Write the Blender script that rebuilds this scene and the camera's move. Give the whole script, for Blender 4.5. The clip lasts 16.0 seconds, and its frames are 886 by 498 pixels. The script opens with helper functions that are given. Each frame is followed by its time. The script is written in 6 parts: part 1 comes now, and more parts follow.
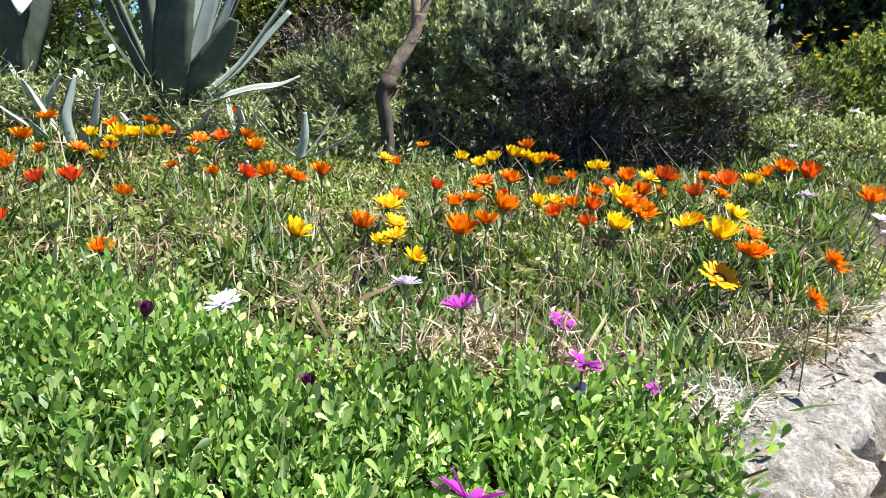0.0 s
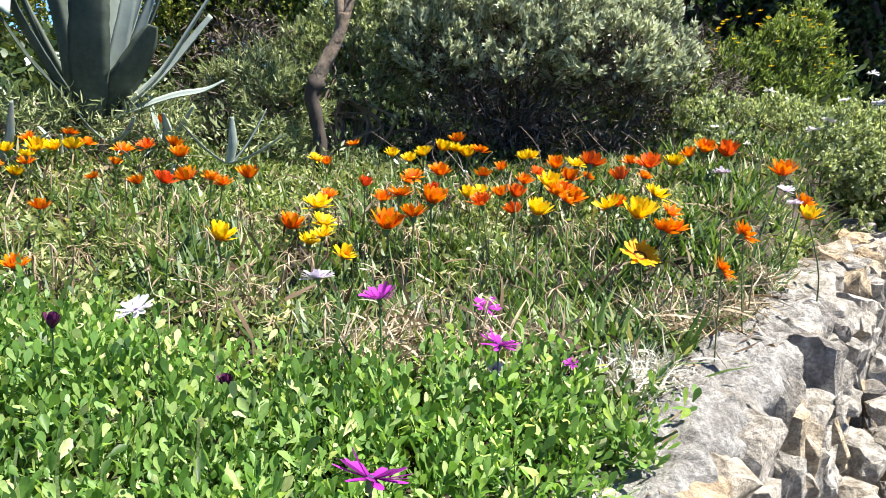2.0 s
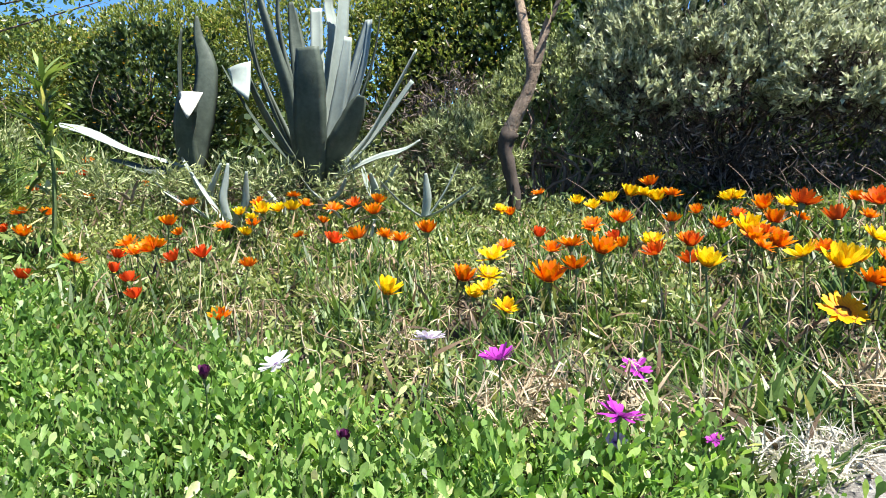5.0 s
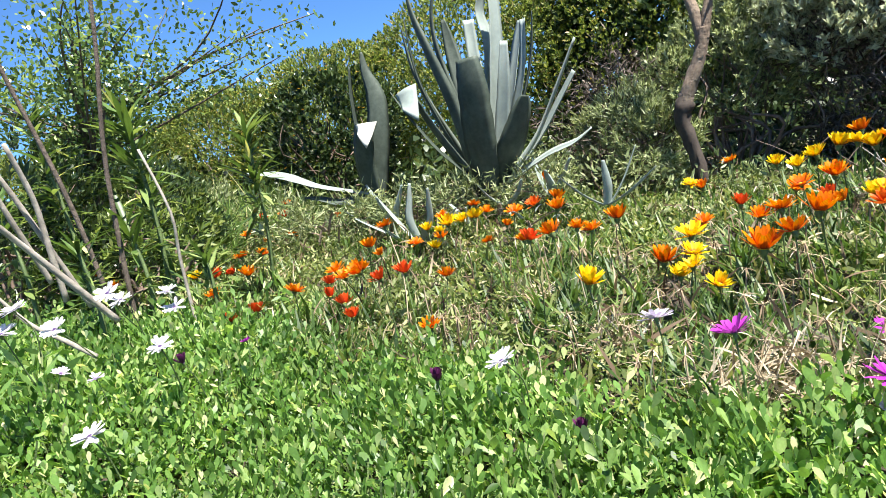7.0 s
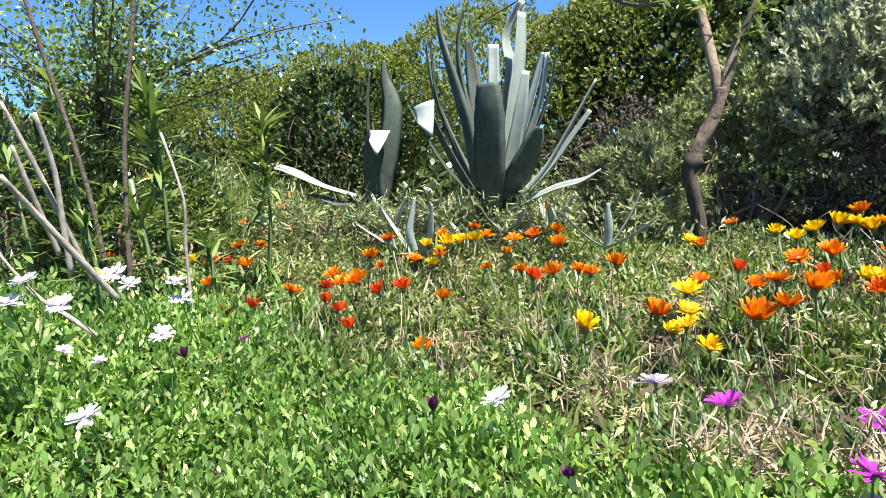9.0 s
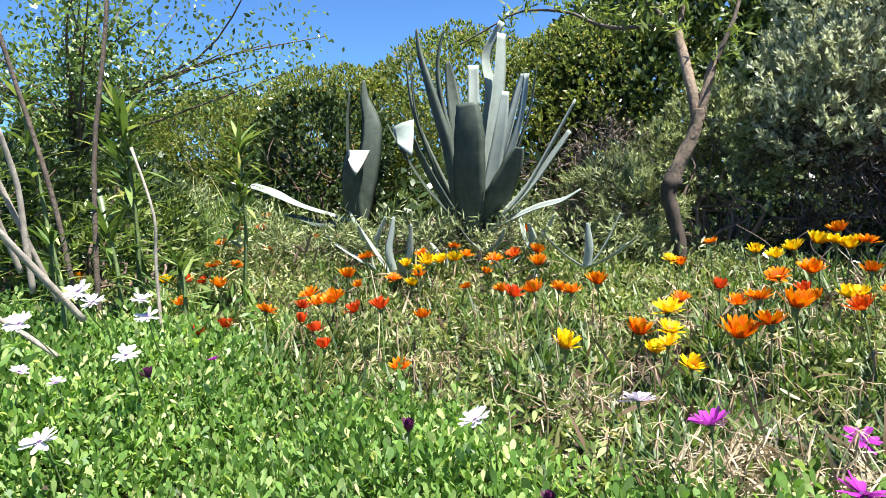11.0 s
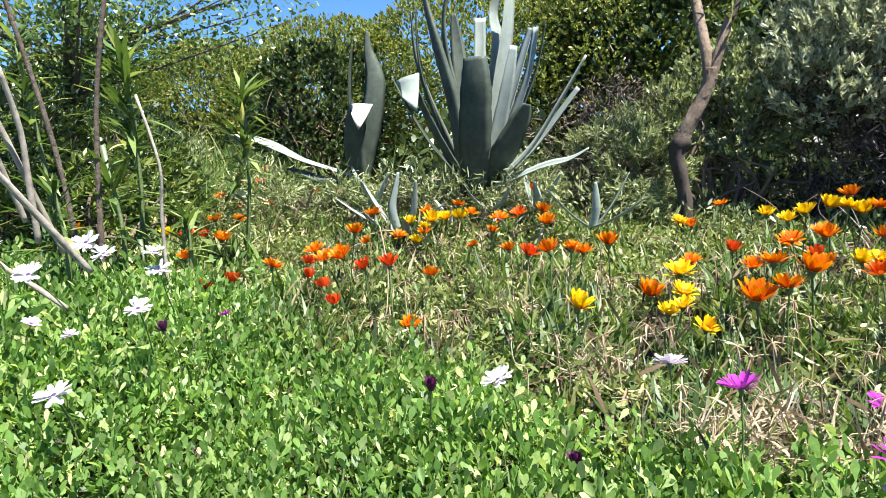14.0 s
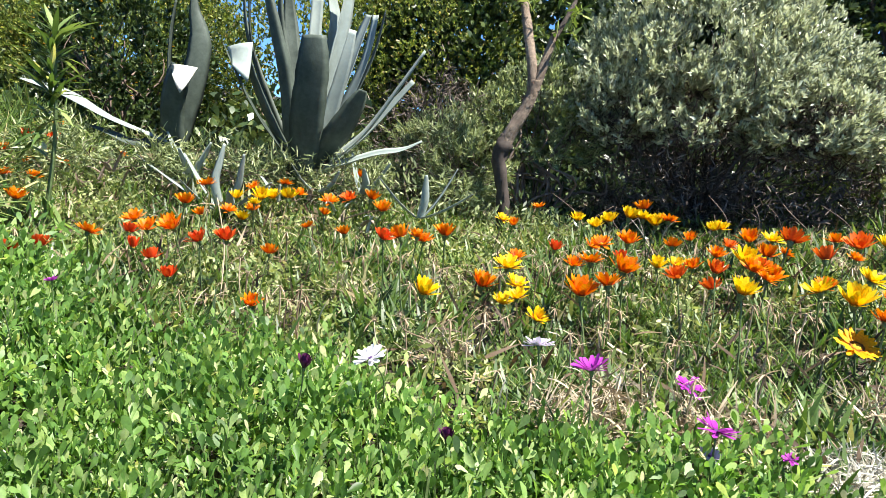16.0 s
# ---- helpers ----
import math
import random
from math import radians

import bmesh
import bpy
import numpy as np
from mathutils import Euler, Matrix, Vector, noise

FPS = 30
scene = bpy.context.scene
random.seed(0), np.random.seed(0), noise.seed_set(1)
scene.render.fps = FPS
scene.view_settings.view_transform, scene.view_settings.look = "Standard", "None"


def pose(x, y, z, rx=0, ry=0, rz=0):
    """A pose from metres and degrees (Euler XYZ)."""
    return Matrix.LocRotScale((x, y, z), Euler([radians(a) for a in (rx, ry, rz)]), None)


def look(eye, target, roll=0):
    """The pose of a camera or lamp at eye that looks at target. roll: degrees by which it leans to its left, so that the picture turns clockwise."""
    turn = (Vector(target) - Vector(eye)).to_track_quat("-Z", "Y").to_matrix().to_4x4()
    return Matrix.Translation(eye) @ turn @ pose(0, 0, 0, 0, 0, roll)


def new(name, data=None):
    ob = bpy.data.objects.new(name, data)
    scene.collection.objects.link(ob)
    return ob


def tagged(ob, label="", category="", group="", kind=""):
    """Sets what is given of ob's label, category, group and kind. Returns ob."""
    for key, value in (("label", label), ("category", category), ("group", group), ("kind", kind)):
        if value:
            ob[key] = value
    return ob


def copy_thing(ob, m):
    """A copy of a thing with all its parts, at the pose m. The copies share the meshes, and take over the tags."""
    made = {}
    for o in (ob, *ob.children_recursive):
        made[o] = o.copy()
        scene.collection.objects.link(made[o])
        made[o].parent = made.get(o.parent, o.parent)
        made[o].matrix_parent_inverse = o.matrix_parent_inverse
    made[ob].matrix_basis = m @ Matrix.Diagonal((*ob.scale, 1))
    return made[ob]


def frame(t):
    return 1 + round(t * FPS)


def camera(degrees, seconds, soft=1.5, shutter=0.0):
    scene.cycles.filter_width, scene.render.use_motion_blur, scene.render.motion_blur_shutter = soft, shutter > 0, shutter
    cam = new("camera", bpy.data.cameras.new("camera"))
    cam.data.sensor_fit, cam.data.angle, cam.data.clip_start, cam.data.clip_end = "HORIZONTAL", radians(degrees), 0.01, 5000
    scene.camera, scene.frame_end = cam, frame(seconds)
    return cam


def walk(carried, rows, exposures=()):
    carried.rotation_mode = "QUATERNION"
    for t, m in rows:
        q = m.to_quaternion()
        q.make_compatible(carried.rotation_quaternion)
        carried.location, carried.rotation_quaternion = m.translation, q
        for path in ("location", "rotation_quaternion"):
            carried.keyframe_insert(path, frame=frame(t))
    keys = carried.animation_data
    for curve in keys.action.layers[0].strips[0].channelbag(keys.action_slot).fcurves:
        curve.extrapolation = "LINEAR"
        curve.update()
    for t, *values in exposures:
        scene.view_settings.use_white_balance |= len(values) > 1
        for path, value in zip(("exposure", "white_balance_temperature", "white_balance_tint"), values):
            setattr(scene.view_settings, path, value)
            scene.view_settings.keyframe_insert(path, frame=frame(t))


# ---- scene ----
# A sunny garden bank above a low stone wall: daisies, agaves, shrubs and a hedge.
SUN_FROM = Vector((0.56, -0.20, 1.18)).normalized()
cam = camera(66.25, 16.0, soft=0.55)
walk(cam, [(t, pose(x, y, z, 90 + tilt, roll, yaw)) for t, x, y, z, yaw, tilt, roll in (
    (0.0, -0.0000, 0.0000, 1.4000, 0.000, -12.000, -5.000),
    (0.5, 0.0033, 0.0016, 1.3887, 0.726, -11.945, -3.331),
    (1.0, 0.0166, -0.0017, 1.3921, 0.910, -11.974, -2.283),
    (1.5, 0.0487, -0.0109, 1.3928, -1.855, -11.901, -2.245),
    (2.0, 0.0603, -0.0221, 1.3937, -4.708, -11.808, -2.340),
    (2.5, 0.0851, -0.0255, 1.4132, -7.585, -11.327, -3.203),
    (3.0, 0.1454, 0.0112, 1.3962, -7.918, -10.848, -3.926),
    (3.5, 0.2033, 0.0284, 1.4039, -4.153, -11.012, -3.480),
    (4.0, 0.2350, 0.0299, 1.4155, 3.234, -9.735, -1.928),
    (4.5, 0.2463, 0.0281, 1.4142, 9.020, -9.058, -0.529),
    (5.0, 0.2362, 0.0123, 1.4186, 14.216, -8.321, 1.772),
    (5.2, 0.2239, 0.0053, 1.4150, 16.704, -7.866, 3.335),
    (7.3, 0.1816, -0.0149, 1.4064, 27.828, -6.562, 11.849),
    (7.5, 0.1808, -0.0157, 1.4067, 27.474, -6.719, 11.941),
    (8.0, 0.1839, -0.0211, 1.4176, 26.640, -6.829, 10.501),
    (8.5, 0.1670, -0.0362, 1.4367, 26.929, -6.619, 5.698),
    (9.0, 0.1535, -0.0554, 1.4573, 27.305, -5.772, 3.373),
    (9.2, 0.1504, -0.0552, 1.4641, 27.252, -5.203, 2.845),
    (11.3, 0.1450, -0.0075, 1.4256, 25.275, -3.810, 3.699),
    (11.5, 0.1443, 0.0021, 1.4149, 24.790, -6.888, 4.776),
    (12.0, 0.1376, 0.0070, 1.4061, 23.753, -9.784, 6.851),
    (12.5, 0.1243, 0.0062, 1.4120, 23.236, -10.401, 7.851),
    (13.0, 0.1070, 0.0032, 1.4273, 23.760, -9.027, 7.598),
    (13.5, 0.0882, 0.0012, 1.4314, 25.138, -7.603, 4.960),
    (14.0, 0.0832, -0.0152, 1.4363, 25.224, -7.455, 2.181),
    (14.5, 0.0510, -0.0403, 1.4501, 21.685, -7.337, -0.247),
    (15.0, 0.0042, -0.0607, 1.4464, 16.950, -7.202, -2.192),
    (15.5, -0.0315, -0.0675, 1.4390, 13.687, -7.529, -3.048),
    (16.0, -0.0454, -0.0713, 1.4227, 8.793, -8.089, -4.348),
)])

# ---- light ----
world = bpy.data.worlds.new("sky")
scene.world = world
world.use_nodes = True
wn = world.node_tree
sky = wn.nodes.new("ShaderNodeTexSky")
sky.sky_type = "NISHITA"
sky.sun_disc = False
sky.sun_elevation = math.asin(SUN_FROM.z)
sky.sun_rotation = math.atan2(SUN_FROM.x, SUN_FROM.y)
sky.altitude, sky.air_density, sky.dust_density, sky.ozone_density = 1500, 0.8, 0.0, 3.0
tone = wn.nodes.new("ShaderNodeMix")
tone.data_type, tone.blend_type = "RGBA", "MULTIPLY"
tone.inputs[0].default_value, tone.inputs[7].default_value = 1.0, (0.60, 0.90, 1.17, 1)
wn.links.new(sky.outputs["Color"], tone.inputs[6])
wn.links.new(tone.outputs[2], wn.nodes["Background"].inputs["Color"])
wn.nodes["Background"].inputs["Strength"].default_value = 0.066
sun = new("sun", bpy.data.lights.new("sun", "SUN"))
sun.data.energy, sun.data.angle, sun.data.color = 5.0, radians(0.55), (1.0, 0.955, 0.88)
sun.matrix_world = look(SUN_FROM * 30, (0, 0, 0))
scene.view_settings.exposure = 1.68


# ---- materials ----
def nodes_of(name):
    m = bpy.data.materials.new(name)
    m.use_nodes = True
    nt = m.node_tree
    return m, nt, nt.nodes["Principled BSDF"], nt.nodes["Material Output"]


def ramp(nt, source, stops):
    r = nt.nodes.new("ShaderNodeValToRGB")
    while len(r.color_ramp.elements) < len(stops):
        r.color_ramp.elements.new(0.5)
    for e, (p, c) in zip(r.color_ramp.elements, stops):
        e.position, e.color = p, (*c, 1)
    nt.links.new(source, r.inputs[0])
    return r.outputs[0]


def noise_of(nt, scale, detail=4, coord="Object", rough=0.6):
    tc = nt.nodes.new("ShaderNodeTexCoord")
    n = nt.nodes.new("ShaderNodeTexNoise")
    n.inputs["Scale"].default_value, n.inputs["Detail"].default_value, n.inputs["Roughness"].default_value = scale, detail, rough
    nt.links.new(nt.nodes.new("ShaderNodeNewGeometry").outputs["Position"] if coord == "Position" else tc.outputs[coord], n.inputs["Vector"])
    return n.outputs[0]


def mix(nt, fac, a, b, how="MIX"):
    x = nt.nodes.new("ShaderNodeMix")
    x.data_type, x.blend_type = "RGBA", how
    for sock, v in ((x.inputs[0], fac), (x.inputs[6], a), (x.inputs[7], b)):
        if isinstance(v, (int, float)):
            sock.default_value = v
        elif isinstance(v, tuple):
            sock.default_value = (*v, 1)
        else:
            nt.links.new(v, sock)
    return x.outputs[2]


def bump(nt, bsdf, height, strength=0.4, distance=0.01):
    b = nt.nodes.new("ShaderNodeBump")
    b.inputs["Strength"].default_value, b.inputs["Distance"].default_value = strength, distance
    nt.links.new(height, b.inputs["Height"])
    nt.links.new(b.outputs[0], bsdf.inputs["Normal"])


def leaf_material(name, stops, rough=0.5, through_light=0.35, tint=(1.0, 1.0, 0.55), gain=1.6, single=False, gloss=0.35):
    """Foliage: every leaf has its own tone; light shines through the blade."""
    m, nt, b, out = nodes_of(name)
    if single:
        src = nt.nodes.new("ShaderNodeObjectInfo").outputs["Random"]
    else:
        src = nt.nodes.new("ShaderNodeNewGeometry").outputs["Random Per Island"]
    base = ramp(nt, src, stops)
    patch = ramp(nt, noise_of(nt, 3.0, 3), [(0.3, (0.72, 0.74, 0.72)), (0.7, (1.15, 1.12, 1.0))])
    col = mix(nt, 1.0, base, patch, "MULTIPLY")
    fine = ramp(nt, noise_of(nt, 160.0, 2), [(0.3, (0.82, 0.82, 0.82)), (0.7, (1.12, 1.12, 1.12))])
    col = mix(nt, 1.0, col, fine, "MULTIPLY")
    nt.links.new(col, b.inputs["Base Color"])
    b.inputs["Roughness"].default_value = rough
    b.inputs["Specular IOR Level"].default_value = gloss
    if through_light:
        t = nt.nodes.new("ShaderNodeBsdfTranslucent")
        nt.links.new(mix(nt, 1.0, col, tuple(c * gain for c in tint), "MULTIPLY"), t.inputs["Color"])
        s = nt.nodes.new("ShaderNodeMixShader")
        s.inputs[0].default_value = through_light
        nt.links.new(b.outputs[0], s.inputs[1])
        nt.links.new(t.outputs[0], s.inputs[2])
        nt.links.new(s.outputs[0], out.inputs[0])
    return m


def petal_material(name, stops, through_light=0.3):
    """Petals: the colour runs from the throat to the tip along the petal's own length."""
    m, nt, b, out = nodes_of(name)
    tc = nt.nodes.new("ShaderNodeTexCoord")
    sep = nt.nodes.new("ShaderNodeSeparateXYZ")
    nt.links.new(tc.outputs["Object"], sep.inputs[0])
    mul = nt.nodes.new("ShaderNodeMath")
    mul.operation = "MULTIPLY"
    mul.inputs[1].default_value = 1 / 0.036
    nt.links.new(sep.outputs["Y"], mul.inputs[0])
    col = ramp(nt, mul.outputs[0], stops)
    info = nt.nodes.new("ShaderNodeObjectInfo")
    tone = ramp(nt, info.outputs["Random"], [(0.0, (0.84, 0.82, 0.84)), (1.0, (1.0, 1.0, 1.0))])
    col = mix(nt, 1.0, col, tone, "MULTIPLY")
    streak = nt.nodes.new("ShaderNodeTexWave")
    streak.bands_direction = "X"
    streak.inputs["Scale"].default_value, streak.inputs["Distortion"].default_value = 160, 1.0
    nt.links.new(tc.outputs["Object"], streak.inputs["Vector"])
    col = mix(nt, 0.32, col, mix(nt, 1.0, col, streak.outputs[0], "MULTIPLY"))
    nt.links.new(col, b.inputs["Base Color"])
    b.inputs["Roughness"].default_value = 0.55
    b.inputs["Specular IOR Level"].default_value = 0.25
    t = nt.nodes.new("ShaderNodeBsdfTranslucent")
    nt.links.new(col, t.inputs["Color"])
    s = nt.nodes.new("ShaderNodeMixShader")
    s.inputs[0].default_value = through_light
    nt.links.new(b.outputs[0], s.inputs[1])
    nt.links.new(t.outputs[0], s.inputs[2])
    nt.links.new(s.outputs[0], out.inputs[0])
    return m


def surface(name, stops, scale=6.0, fine=60.0, rough=0.85, bump_scale=40.0, bump_strength=0.5, bump_distance=0.01, coord="Object", vary=False, grit=0.3, gloss=0.5):
    """Stone, soil, bark, wood: two scales of tone and a relief."""
    m, nt, b, out = nodes_of(name)
    col = ramp(nt, noise_of(nt, scale, 5, coord), stops)
    g = ramp(nt, noise_of(nt, fine, 4, coord), [(0.3, (1 - grit, 1 - grit, 1 - grit)), (0.7, (1 + grit * 0.6, 1 + grit * 0.55, 1 + grit * 0.45))])
    col = mix(nt, 1.0, col, g, "MULTIPLY")
    if vary:
        info = nt.nodes.new("ShaderNodeObjectInfo")
        col = mix(nt, 1.0, col, ramp(nt, info.outputs["Random"], [(0.0, (0.55, 0.53, 0.52)), (0.5, (0.95, 0.93, 0.9)), (0.72, (1.2, 1.15, 1.08)), (0.86, (1.15, 0.98, 0.74)), (1.0, (1.15, 0.88, 0.58))]), "MULTIPLY")
    nt.links.new(col, b.inputs["Base Color"])
    b.inputs["Roughness"].default_value = rough
    b.inputs["Specular IOR Level"].default_value = gloss
    bump(nt, b, noise_of(nt, bump_scale, 6, coord, 0.7), bump_strength, bump_distance)
    return m


SOIL = surface("soil", [(0.3, (0.032, 0.023, 0.016)), (0.7, (0.085, 0.063, 0.044))], 4, 50, 0.95, 60, 0.8, 0.02)
STRAP = leaf_material("gazania_leaf", [(0.0, (0.028, 0.062, 0.013)), (0.5, (0.07, 0.135, 0.03)), (0.85, (0.15, 0.225, 0.065)), (1.0, (0.30, 0.27, 0.14))], 0.46, 0.34, gloss=0.45)
GRASS = leaf_material("grass_blade", [(0.0, (0.038, 0.078, 0.016)), (0.5, (0.10, 0.18, 0.04)), (0.85, (0.21, 0.295, 0.09)), (1.0, (0.42, 0.38, 0.20))], 0.5, 0.36, gloss=0.35)
WEED = leaf_material("pale_weed_leaf", [(0.0, (0.085, 0.12, 0.035)), (0.5, (0.20, 0.25, 0.08)), (0.88, (0.36, 0.40, 0.19)), (1.0, (0.58, 0.50, 0.34))], 0.5, 0.35)
STRAW = leaf_material("dry_straw", [(0.0, (0.22, 0.16, 0.10)), (0.5, (0.44, 0.36, 0.25)), (1.0, (0.64, 0.57, 0.46))], 0.7, 0.2, (1, 0.92, 0.78), 1.0)
OLIVE = leaf_material("grey_green_leaf", [(0.0, (0.13, 0.155, 0.09)), (0.4, (0.355, 0.395, 0.265)), (1.0, (0.64, 0.68, 0.54))], 0.36, 0.30, tint=(1.0, 1.0, 0.85), gain=1.3, gloss=0.6)
GREENBUSH = leaf_material("bright_shrub_leaf", [(0.0, (0.06, 0.10, 0.022)), (0.6, (0.15, 0.215, 0.05)), (1.0, (0.33, 0.38, 0.14))], 0.42, 0.34, tint=(1.0, 1.0, 0.6))
DAISYBUSH = leaf_material("daisy_bush_leaf", [(0.0, (0.117, 0.152, 0.063)), (0.5, (0.287, 0.346, 0.175)), (1.0, (0.538, 0.585, 0.406))], 0.45, 0.32)
SAGE = leaf_material("sage_leaf", [(0.0, (0.095, 0.125, 0.05)), (0.5, (0.25, 0.305, 0.14)), (1.0, (0.48, 0.52, 0.31))], 0.45, 0.3, tint=(1.0, 1.0, 0.75), gain=1.3)
TREELEAF = leaf_material("evergreen_tree_leaf", [(0.0, (0.041, 0.081, 0.024)), (0.6, (0.115, 0.189, 0.051)), (1.0, (0.284, 0.365, 0.121))], 0.36, 0.3, gloss=0.55)
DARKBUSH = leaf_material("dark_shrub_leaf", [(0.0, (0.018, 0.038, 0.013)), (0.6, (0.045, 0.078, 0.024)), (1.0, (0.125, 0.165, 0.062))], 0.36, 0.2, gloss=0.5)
HEDGE = leaf_material("hedge_leaf", [(0.0, (0.055, 0.085, 0.02)), (0.5, (0.16, 0.22, 0.05)), (0.9, (0.34, 0.37, 0.11)), (1.0, (0.44, 0.30, 0.12))], 0.5, 0.35)
# skin darkened with the shade of leaves turned away from the sun
AGAVE_SHADED = surface("shaded_agave_skin", [(0.3, (0.038, 0.052, 0.040)), (0.7, (0.082, 0.104, 0.084))], 5, 38, 0.6, 34, 0.3, 0.004, gloss=0.22, grit=0.26)
PALEBARK = surface("pale_bark", [(0.3, (0.12, 0.088, 0.062)), (0.7, (0.31, 0.235, 0.17))], 9, 60, 0.9, 45, 0.9, 0.012)
# wood darkened to stand for shade under the shrub and on the trunk's foot
SHADED_WOOD = surface("shaded_wood", [(0.3, (0.025, 0.018, 0.014)), (0.7, (0.075, 0.058, 0.046))], 9, 70, 0.9, 60, 0.4, 0.004)
BARK = surface("grey_bark", [(0.3, (0.06, 0.046, 0.036)), (0.7, (0.16, 0.125, 0.10))], 9, 60, 0.9, 45, 0.8, 0.01)
DEADWOOD = surface("bleached_wood", [(0.3, (0.19, 0.165, 0.135)), (0.7, (0.44, 0.40, 0.345))], 9, 70, 0.85, 60, 0.5, 0.005)
TWIG = surface("brown_twig", [(0.3, (0.09, 0.06, 0.045)), (0.7, (0.22, 0.16, 0.125))], 9, 70, 0.9, 60, 0.4, 0.004)
STEM = surface("green_stem", [(0.3, (0.06, 0.10, 0.028)), (0.7, (0.12, 0.17, 0.055))], 9, 70, 0.6)
STONE = surface("weathered_limestone", [(0.32, (0.155, 0.141, 0.120)), (0.5, (0.337, 0.319, 0.286)), (0.68, (0.529, 0.506, 0.471))], 24, 120, 0.92, 55, 1.0, 0.016, coord="Position", vary=True, grit=0.45)
MORTAR = surface("wall_core", [(0.3, (0.06, 0.05, 0.04)), (0.7, (0.20, 0.17, 0.13))], 7, 45, 0.95, 38, 0.9, 0.02)
CAP = surface("lichened_capping", [(0.34, (0.152, 0.142, 0.129)), (0.5, (0.290, 0.279, 0.260)), (0.66, (0.425, 0.414, 0.390))], 22, 110, 0.95, 80, 1.0, 0.016, grit=0.5)
PATHM = surface("dusty_path", [(0.3, (0.17, 0.14, 0.105)), (0.7, (0.36, 0.315, 0.25))], 6, 60, 0.95, 60, 0.9, 0.02, grit=0.5)
GAZ = {
    "yellow": petal_material("yellow_petal", [(0.0, (0.10, 0.02, 0.01)), (0.2, (0.75, 0.30, 0.0)), (0.45, (0.93, 0.60, 0.0)), (1.0, (0.96, 0.72, 0.01))]),
    "orange": petal_material("orange_petal", [(0.0, (0.06, 0.01, 0.01)), (0.2, (0.75, 0.10, 0.0)), (0.6, (0.90, 0.21, 0.0)), (1.0, (0.94, 0.36, 0.0))]),
    "red": petal_material("vermilion_petal", [(0.0, (0.06, 0.01, 0.01)), (0.2, (0.75, 0.05, 0.006)), (1.0, (0.88, 0.11, 0.012))]),
    "coral": petal_material("coral_petal", [(0.0, (0.06, 0.01, 0.01)), (0.2, (0.75, 0.08, 0.004)), (1.0, (0.90, 0.19, 0.01))]),
    "ringed": petal_material("ringed_yellow_petal", [(0.0, (0.65, 0.25, 0.0)), (0.08, (0.30, 0.09, 0.006)), (0.15, (0.08, 0.02, 0.006)), (0.21, (0.85, 0.33, 0.0)), (1.0, (0.95, 0.52, 0.0))]),
    "white": petal_material("white_petal", [(0.0, (0.55, 0.45, 0.62)), (0.2, (0.80, 0.78, 0.82)), (1.0, (0.84, 0.83, 0.84))]),
    "lilac": petal_material("lilac_petal", [(0.0, (0.35, 0.2, 0.45)), (0.3, (0.72, 0.62, 0.78)), (1.0, (0.78, 0.70, 0.82))]),
    "purple": petal_material("purple_petal", [(0.0, (0.14, 0.01, 0.15)), (0.3, (0.38, 0.03, 0.37)), (1.0, (0.50, 0.065, 0.48))]),
    "wine": petal_material("faded_wine_petal", [(0.0, (0.05, 0.01, 0.04)), (1.0, (0.12, 0.02, 0.09))], 0.15),
}
DISC_YELLOW = surface("yellow_disc", [(0.3, (0.55, 0.25, 0.0)), (0.7, (0.80, 0.48, 0.01))], 300, 900, 0.8, 900, 0.8, 0.002)
DISC_DARK = surface("violet_disc", [(0.3, (0.03, 0.015, 0.07)), (0.7, (0.10, 0.05, 0.16))], 300, 900, 0.7, 900, 0.8, 0.002)


# ---- building helpers ----


def soft_step(a, b, v):
    t = np.clip((v - a) / (b - a), 0, 1)
    return t * t * (3 - 2 * t)


def bed_top(x, y):
    """Height at which the flower heads stand over the bed."""
    return (1.075 + 0.07 * np.maximum(0, y - 1.6) + 0.083 * np.maximum(0, -x - 0.7) + 0.14 * np.maximum(0, np.minimum(x, 2.0) - 0.6)
            + 0.05 * np.minimum(0, y - 1.3) + 0.10 * soft_step(0.75, 1.3, -x) * soft_step(1.7, 1.2, y))


WALL_AT = np.array([0.477, 1.007])
WALL_ALONG = np.array([0.664, 0.747])
WALL_OUT = np.array([0.747, -0.664])


def outside(x, y):
    """Metres beyond the wall's inner edge, towards the path."""
    return (x - WALL_AT[0]) * WALL_OUT[0] + (y - WALL_AT[1]) * WALL_OUT[1]


def soil(x, y):
    x, y = np.asarray(x, float), np.asarray(y, float)
    z = bed_top(x, np.minimum(y, 4.6)) - 0.19
    z = z + 0.12 * np.exp(-((x + 1.4) ** 2 + (y - 3.9) ** 2) / 0.8)
    z = z + 0.10 * soft_step(4.6, 9, y) * np.maximum(0, np.minimum(y, 12) - 4.6)
    z = z + 0.018 * np.sin(x * 7.1 + 1) * np.sin(y * 6.3) + 0.01 * np.sin(x * 17 + y * 13)
    z = np.minimum(z, 3.0)
    # close to the wall the bed drops to just below the capping
    near = soft_step(-0.25, 0.0, outside(x, y))
    return z * (1 - near) + np.minimum(z, 0.85) * near


